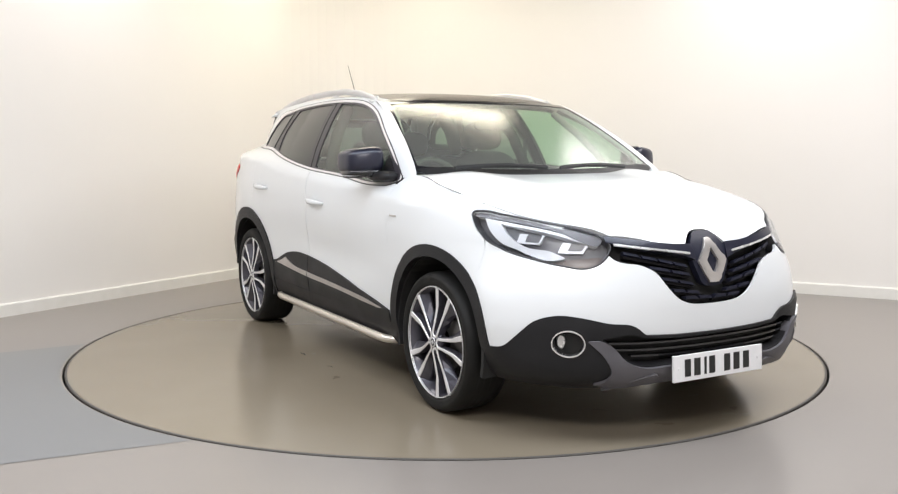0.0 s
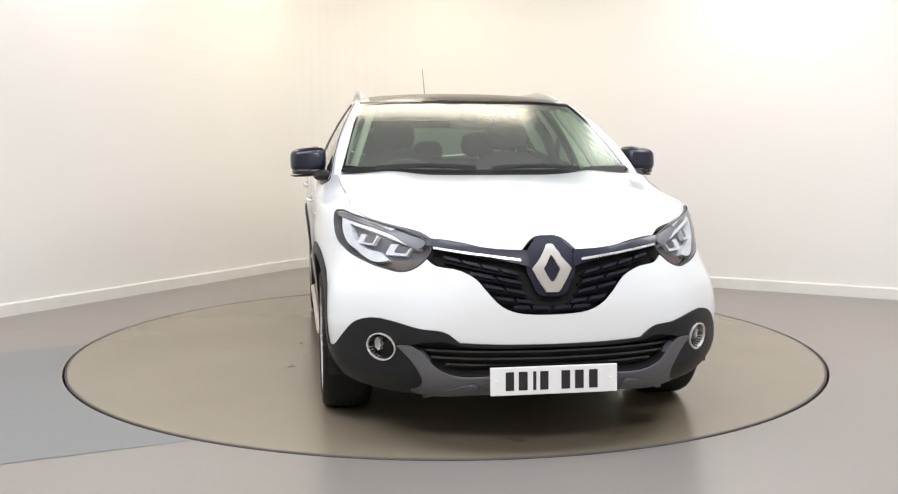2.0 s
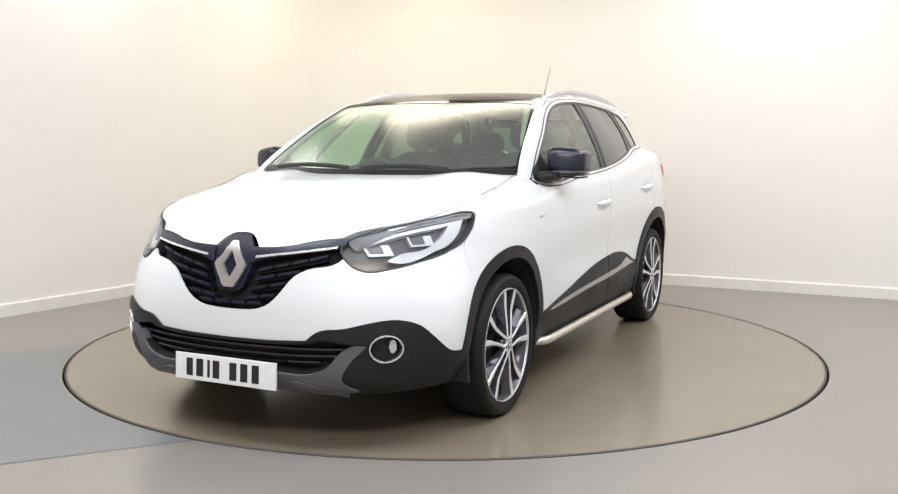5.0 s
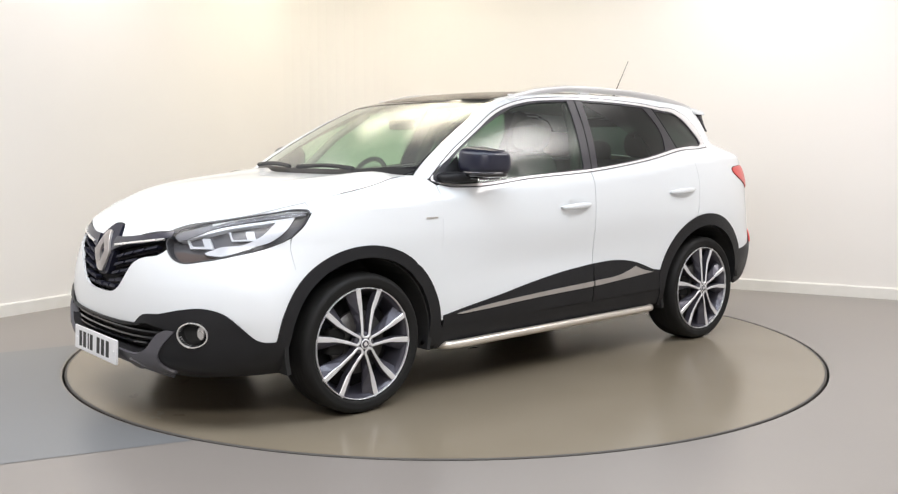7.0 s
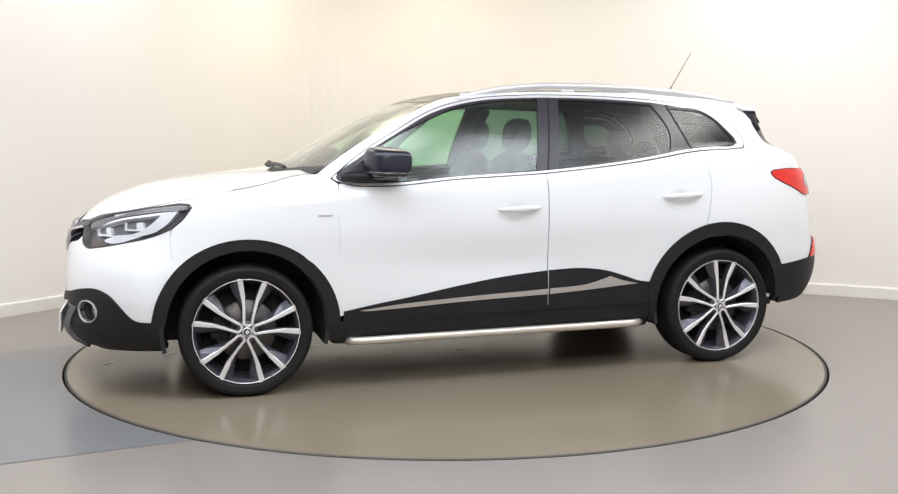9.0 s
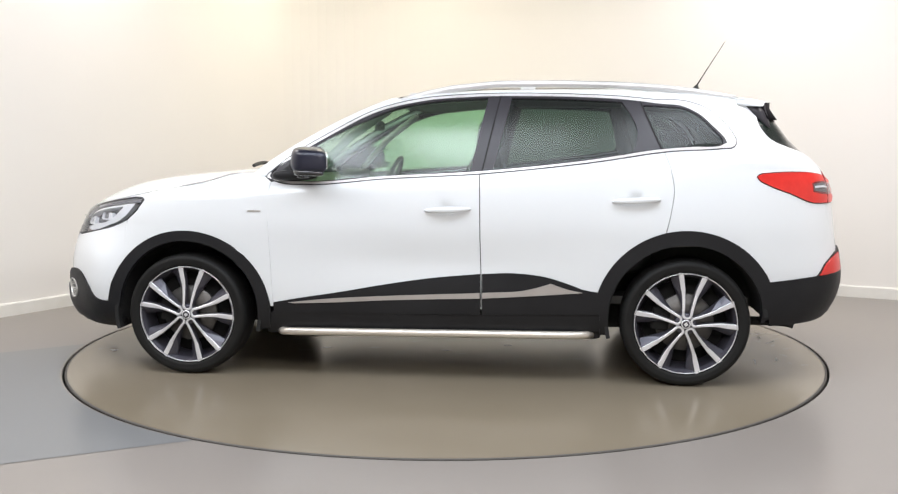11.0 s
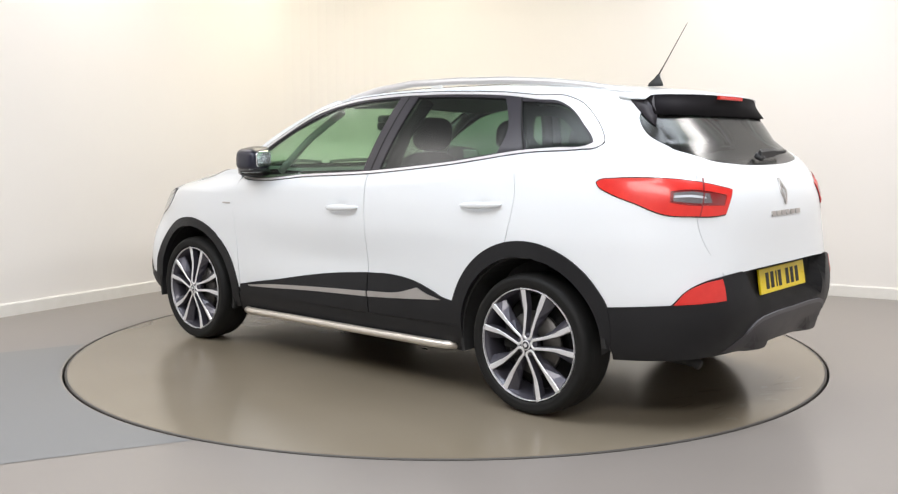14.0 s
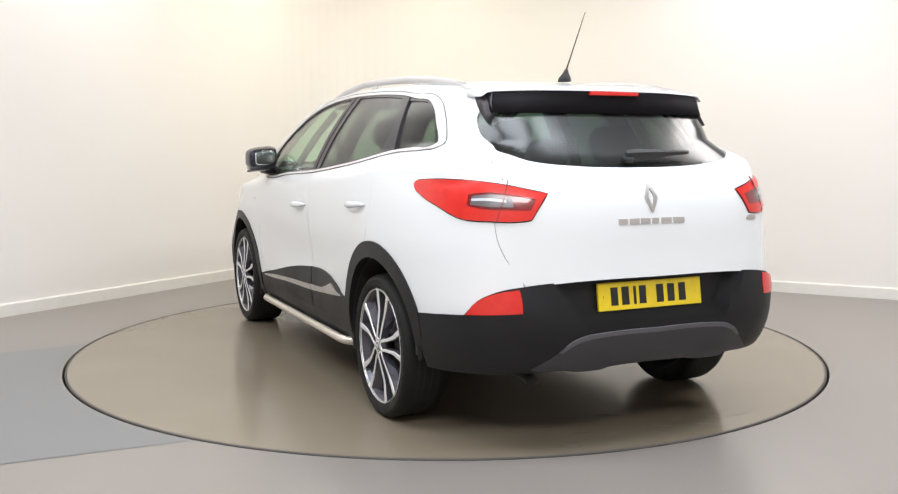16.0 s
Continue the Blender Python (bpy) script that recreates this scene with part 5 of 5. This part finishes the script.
bm = bmesh.new()
add_tube(bm, [on_tail(.045, 1.166, .01), on_tail(.045, 1.168, .032)], .024, 14)
wiper = part("rear_wiper", bm, M_RUBBER, car, "black rear window wiper", True)
bm = bmesh.new()
rings = []
for k in range(9):
    y = .06 - .33 * k / 8
    c = on_tail(y, 1.170 + .014 * k / 8, .034)
    h = .020 - .012 * k / 8 + (.006 if 0 < k < 5 else 0)
    rings.append([c + Vector((0, 0, h)), c + Vector((-.012, 0, h * .4)), c + Vector((-.008, 0, -h)), c + Vector((.012, 0, -h * .6))])
add_loft(bm, rings)
bmesh.ops.recalc_face_normals(bm, faces=bm.faces)
part("arm", bm, M_RUBBER, wiper)
sheet("rear_badge", body, rhombus(S_TAIL, 1.026, .032, .060, .1), M_SATIN, label="plain bright diamond badge", holes=[rhombus(S_TAIL, 1.026, .014, .036, .05)], lift=0.009, depth=0.009, cell=0.02, edge=0.003)
for y0, y1 in ((.170, .128), (.116, .070), (.060, .016), (.004, -.028), (-.042, -.092), (-.104, -.158)):
    sheet("name_bar", body, line([YR(y0, .920), YR(y0, .942), YR(y1, .942), YR(y1, .920)], .02), M_SATIN, lift=0.006, depth=0.006, cell=0.2)
sheet("model_bar", body, line([YR(-.53, .918), YR(-.53, .934), YR(-.60, .934), YR(-.60, .918)], .02), M_SATIN, lift=0.006, depth=0.006, cell=0.2)
both("wing_badge", line([X(.965, .888), X(.965, .896), X(.895, .896), X(.895, .888)], .03), M_SATIN, label="small bright wing badge", lift=0.005, depth=0.005, cell=0.2)

# ---- door handles and mirrors ----
def handle(x0, x1, z0, z1):
    def build(bm):
        rings = []
        for k in range(13):
            t = k / 12
            x, z = x0 + (x1 - x0) * t, z0 + (z1 - z0) * t
            out = .004 + .026 * math.sin(math.pi * min(1, max(0, t))) ** .6
            y = half_width(x, z) + out
            h = .005 + .012 * math.sin(math.pi * min(1, max(0, t))) ** .5
            rings.append([(x, y + .009 * math.cos(a), z + h * math.sin(a)) for a in [q * math.tau / 10 for q in range(10)]])
        add_loft(bm, rings)
    return build


both_bm("door_handle", handle(.022, -.218, .902, .911), M_PAINT, doors_f, "white pull handle")
both_bm("door_handle", handle(-.938, -1.182, .954, .966), M_PAINT, doors_r, "white pull handle")


def rounded(bm, x0, x1, y0, y1, z0, z1, e=3.2, n=14, warp=None):
    """A pillow-shaped block."""
    made = bmesh.ops.create_uvsphere(bm, u_segments=n * 2, v_segments=n, radius=1.0)["verts"]
    for v in made:
        q = [math.copysign(abs(c) ** (2 / e), c) for c in v.co]
        p = Vector(((x0 + x1) / 2 + q[0] * (x1 - x0) / 2, (y0 + y1) / 2 + q[1] * (y1 - y0) / 2, (z0 + z1) / 2 + q[2] * (z1 - z0) / 2))
        v.co = warp(p) if warp else p


def mirror_warp(p):
    t = (p.y - .83) / .2
    return Vector((p.x - .055 * t * t - .10 * max(0, p.z - 1.15) * (p.x > .6), p.y, 1.15 + (p.z - 1.15) * (1.0 - .16 * max(0.0, t)) - .012 * t + .02 * (p.x - .6)))


mir_l, mir_r = both_bm("door_mirror", lambda bm: rounded(bm, .545, .735, .835, 1.025, 1.095, 1.238, 4.2, 16, mirror_warp), M_NAVY, label="dark gloss door mirror")
MP = (mir_l, mir_r)
both_bm("mirror_base", lambda bm: rounded(bm, .560, .725, .838, 1.018, 1.078, 1.118, 4.0, 12, mirror_warp), M_GLOSS, MP)
both_bm("mirror_arm", lambda bm: rounded(bm, .600, .840, .790, .905, 1.052, 1.108, 3.0, 12), M_CLAD, MP)
both_bm("mirror_glass", lambda bm: rounded(bm, .536, .552, .862, .992, 1.122, 1.210, 5.0, 12, lambda p: Vector((p.x - .045 * ((p.y - .83) / .2) ** 2, p.y, p.z - .012 * (p.y - .83) / .2))), M_MIRROR, MP, "mirror glass")
both_bm("mirror_lip", lambda bm: add_tube(bm, [(.70, .86, 1.079), (.69, .93, 1.077), (.655, 1.0, 1.074), (.60, 1.02, 1.076)], .005, 8), M_GLOSS, MP)

both("mirror_sail", curve([X(.835, 1.072, 1), X(.755, 1.135), X(.690, 1.182, 1), X(.675, 1.056, 1), X(.75, 1.052)], .02), M_CLAD, label="black sail panel", lift=0.005, depth=0.01)

# windscreen wipers
for y0, y1, zt in ((-.10, -.60, 1.103), (.45, -.02, 1.100)):
    bm = bmesh.new()
    rings = []
    for k in range(11):
        t = k / 10
        y = y0 + (y1 - y0) * t
        c = Vector(screen(y, zt + .012 * math.sin(t * 3.1))) + Vector((.03, 0, .022))
        rings.append([c + Vector((0, 0, .010)), c + Vector((.012, 0, 0)), c + Vector((0, 0, -.012)), c + Vector((-.010, 0, 0))])
    add_loft(bm, rings)
    bmesh.ops.recalc_face_normals(bm, faces=bm.faces)
    part("wiper", bm, M_RUBBER, car, "black windscreen wiper")


# ---- the cabin inside ----
inner_out = [X(.85, .42, 1), X(.86, 1.02, 1), X(.3, 1.055), X(-.3, 1.085), X(-.75, 1.130), X(-1.10, 1.18), X(-1.62, 1.215, 1), X(-1.70, .75, 1), X(-.9, .55), X(-.9, .42, 1)]
both("door_lining", curve(inner_out, 0.05), M_TRIM, label="dark grey inner door lining", lift=-0.055, depth=0.012, cell=0.08)
hl = [(.24, 0.0), (.22, .40), (.17, .575), (-.3, .575), (-.9, .555), (-1.5, .50), (-1.68, .44, 1), (-1.70, 0.0)]
sheet("headliner", roof, curve(hl + [(p[0], -p[1], *p[2:]) for p in reversed(hl[1:-1])], 0.06), M_HEADLINER, label="pale grey cloth headliner", lift=-0.045, depth=0.01, cell=0.12)
bm = bmesh.new()
add_box(bm, -1.66, .92, -.72, .72, .40, .44)
part("cabin_floor", bm, M_TRIM, car)
bm = bmesh.new()
prof = [(1.02, 1.055), (.80, 1.060), (.62, 1.035), (.56, .99), (.54, .90), (.60, .72), (.66, .50), (.95, .45)]
add_loft(bm, [[(x - .10 * (abs(y) / .78) ** 3, y, z - .01 * (abs(y) / .78) ** 2) for x, z in prof] for y in [-.78 + 1.56 * k / 24 for k in range(25)]])
bmesh.ops.recalc_face_normals(bm, faces=bm.faces)
dash = part("dashboard", bm, M_TRIM, car, "dark grey dashboard", False)
bm = bmesh.new()
rounded(bm, .56, .74, -.54, -.20, 1.02, 1.085, 3.0, 12)
part("instrument_hood", bm, M_TRIM, dash, smooth=True)
bm = bmesh.new()
rounded(bm, .545, .56, -.10, .10, .86, 1.0, 6.0, 10)
part("screen", bm, M_GLOSS, dash, smooth=True)
bm = bmesh.new()
rings = []
for k in range(41):
    a = k * math.tau / 40
    c = Vector((0, .185 * math.cos(a), .185 * math.sin(a)))
    d = c.normalized()
    rings.append([c + d * .015 * math.cos(b) + Vector((.015 * math.sin(b), 0, 0)) for b in [q * math.tau / 10 for q in range(10)]])
add_loft(bm, rings, True, False)
rounded(bm, -.03, .04, -.075, .075, -.06, .06, 3, 10)
for dy, dz in ((.13, 0), (-.13, 0), (0, -.12)):
    rounded(bm, -.012, .012, dy - (.07 if dy else .02), dy + (.07 if dy else .02), dz - (.06 if dz else .02), dz + (.06 if dz else .02), 3, 8)
bmesh.ops.recalc_face_normals(bm, faces=bm.faces)
wheel_s = part("steering_wheel", bm, M_TRIM, car, "black steering wheel", True)
wheel_s.matrix_basis = pose(.42, -.37, .985, 0, -24, 0)


def seat_warp(p):
    t = p.z - .55
    return Vector((p.x - .27 * t, p.y, p.z))


def front_seat(y):
    bm = bmesh.new()
    rounded(bm, -.22, .30, y - .25, y + .25, .55, .72, 3.2, 14)
    seat = part("seat", bm, M_CLOTH, car, "dark cloth front seat with headrest", True)
    bm = bmesh.new()
    rounded(bm, -.16, .0, y - .25, y + .25, .60, 1.20, 3.4, 16, seat_warp)
    part("backrest", bm, M_CLOTH, seat, smooth=True)
    bm = bmesh.new()
    rounded(bm, -.34, -.215, y - .135, y + .135, 1.205, 1.392, 2.8, 14, lambda p: Vector((p.x - .12 * (p.z - 1.3), p.y, p.z)))
    part("headrest", bm, M_CLOTH, seat, smooth=True)
    for dy in (-.06, .06):
        bm = bmesh.new()
        add_tube(bm, [(-.25, y + dy, 1.14), (-.27, y + dy, 1.24)], .007, 8)
        part("headrest_post", bm, M_CHROME, seat, smooth=True)


front_seat(.37)
front_seat(-.37)
bm = bmesh.new()
rounded(bm, -1.22, -.70, -.66, .66, .52, .72, 3.6, 14)
bench = part("rear_bench", bm, M_CLOTH, car, "dark cloth rear bench with three headrests", True)
bm = bmesh.new()
rounded(bm, -1.18, -1.03, -.66, .66, .62, 1.14, 4.0, 16, seat_warp)
part("backrest", bm, M_CLOTH, bench, smooth=True)
for y, w, top in ((.38, .13, 1.335), (0.0, .11, 1.27), (-.38, .13, 1.335)):
    bm = bmesh.new()
    rounded(bm, -1.36, -1.255, y - w, y + w, top - .185, top, 2.8, 12)
    part("headrest", bm, M_CLOTH, bench, smooth=True)
bm = bmesh.new()
add_box(bm, -1.98, -1.32, -.56, .56, 1.06, 1.085, .008)
part("parcel_shelf", bm, M_TRIM, car, "dark parcel shelf")
bm = bmesh.new()
rounded(bm, .40, .43, -.120, .120, 1.325, 1.385, 4.0, 10)
mirror_in = part("rear_view_mirror", bm, M_TRIM, car, "black rear view mirror", True)
bm = bmesh.new()
rounded(bm, .42, .50, -.055, .055, 1.375, 1.43, 3.0, 10)
part("mirror_mount", bm, M_TRIM, mirror_in, smooth=True)
for side in (1, -1):
    for pts, w in (([(.66, .70, 1.08), (.47, .62, 1.28), (.26, .555, 1.43)], .022), ([(-.28, .74, 1.05), (-.34, .65, 1.30), (-.40, .54, 1.47)], .035), ([(-1.12, .66, 1.18), (-1.08, .59, 1.34), (-1.05, .50, 1.45)], .05)):
        bm = bmesh.new()
        add_tube(bm, [(x, side * y, z) for x, y, z in pts], w, 8)
        part("pillar_lining", bm, M_HEADLINER if w < .03 else M_TRIM, car, smooth=True)
bm = bmesh.new()
add_tube(bm, [(-.30, .73, 1.28), (-.28, .70, 1.05), (-.22, .60, .75)], .018, 6)
part("seat_belt", bm, M_TRIM, car, smooth=True)


# ---- what moves: the turntable carries the car round ----
OFF = Vector((0.015, -0.076))
TURN = [(0.0, -60.29), (0.5, -63.69), (1.0, -68.95), (1.5, -74.64), (2.0, -80.81), (2.5, -86.49), (3.0, -92.66), (3.5, -98.40),
        (4.0, -104.53), (4.5, -110.22), (5.0, -116.32), (5.8, -125.7), (6.6, -135.1), (7.5, -145.66), (8.0, -151.64), (8.5, -157.42),
        (9.0, -163.34), (9.8, -172.5), (10.6, -181.7), (11.5, -192.03), (12.0, -197.92), (12.5, -203.65), (13.0, -209.79),
        (13.5, -215.44), (14.0, -221.35), (14.5, -227.14), (15.0, -233.16), (15.5, -238.87), (16.0, -244.97)]


def motions():
    rows, disc = [], []
    for t, a in TURN:
        c, s = math.cos(radians(a)), math.sin(radians(a))
        rows.append((t, pose(-(c * OFF.x - s * OFF.y), -(s * OFF.x + c * OFF.y), 0.0, 0, 0, a)))
        disc.append((t, pose(0, 0, 0, 0, 0, a)))
    walk(car, rows)
    walk(turntable, disc)


motions()
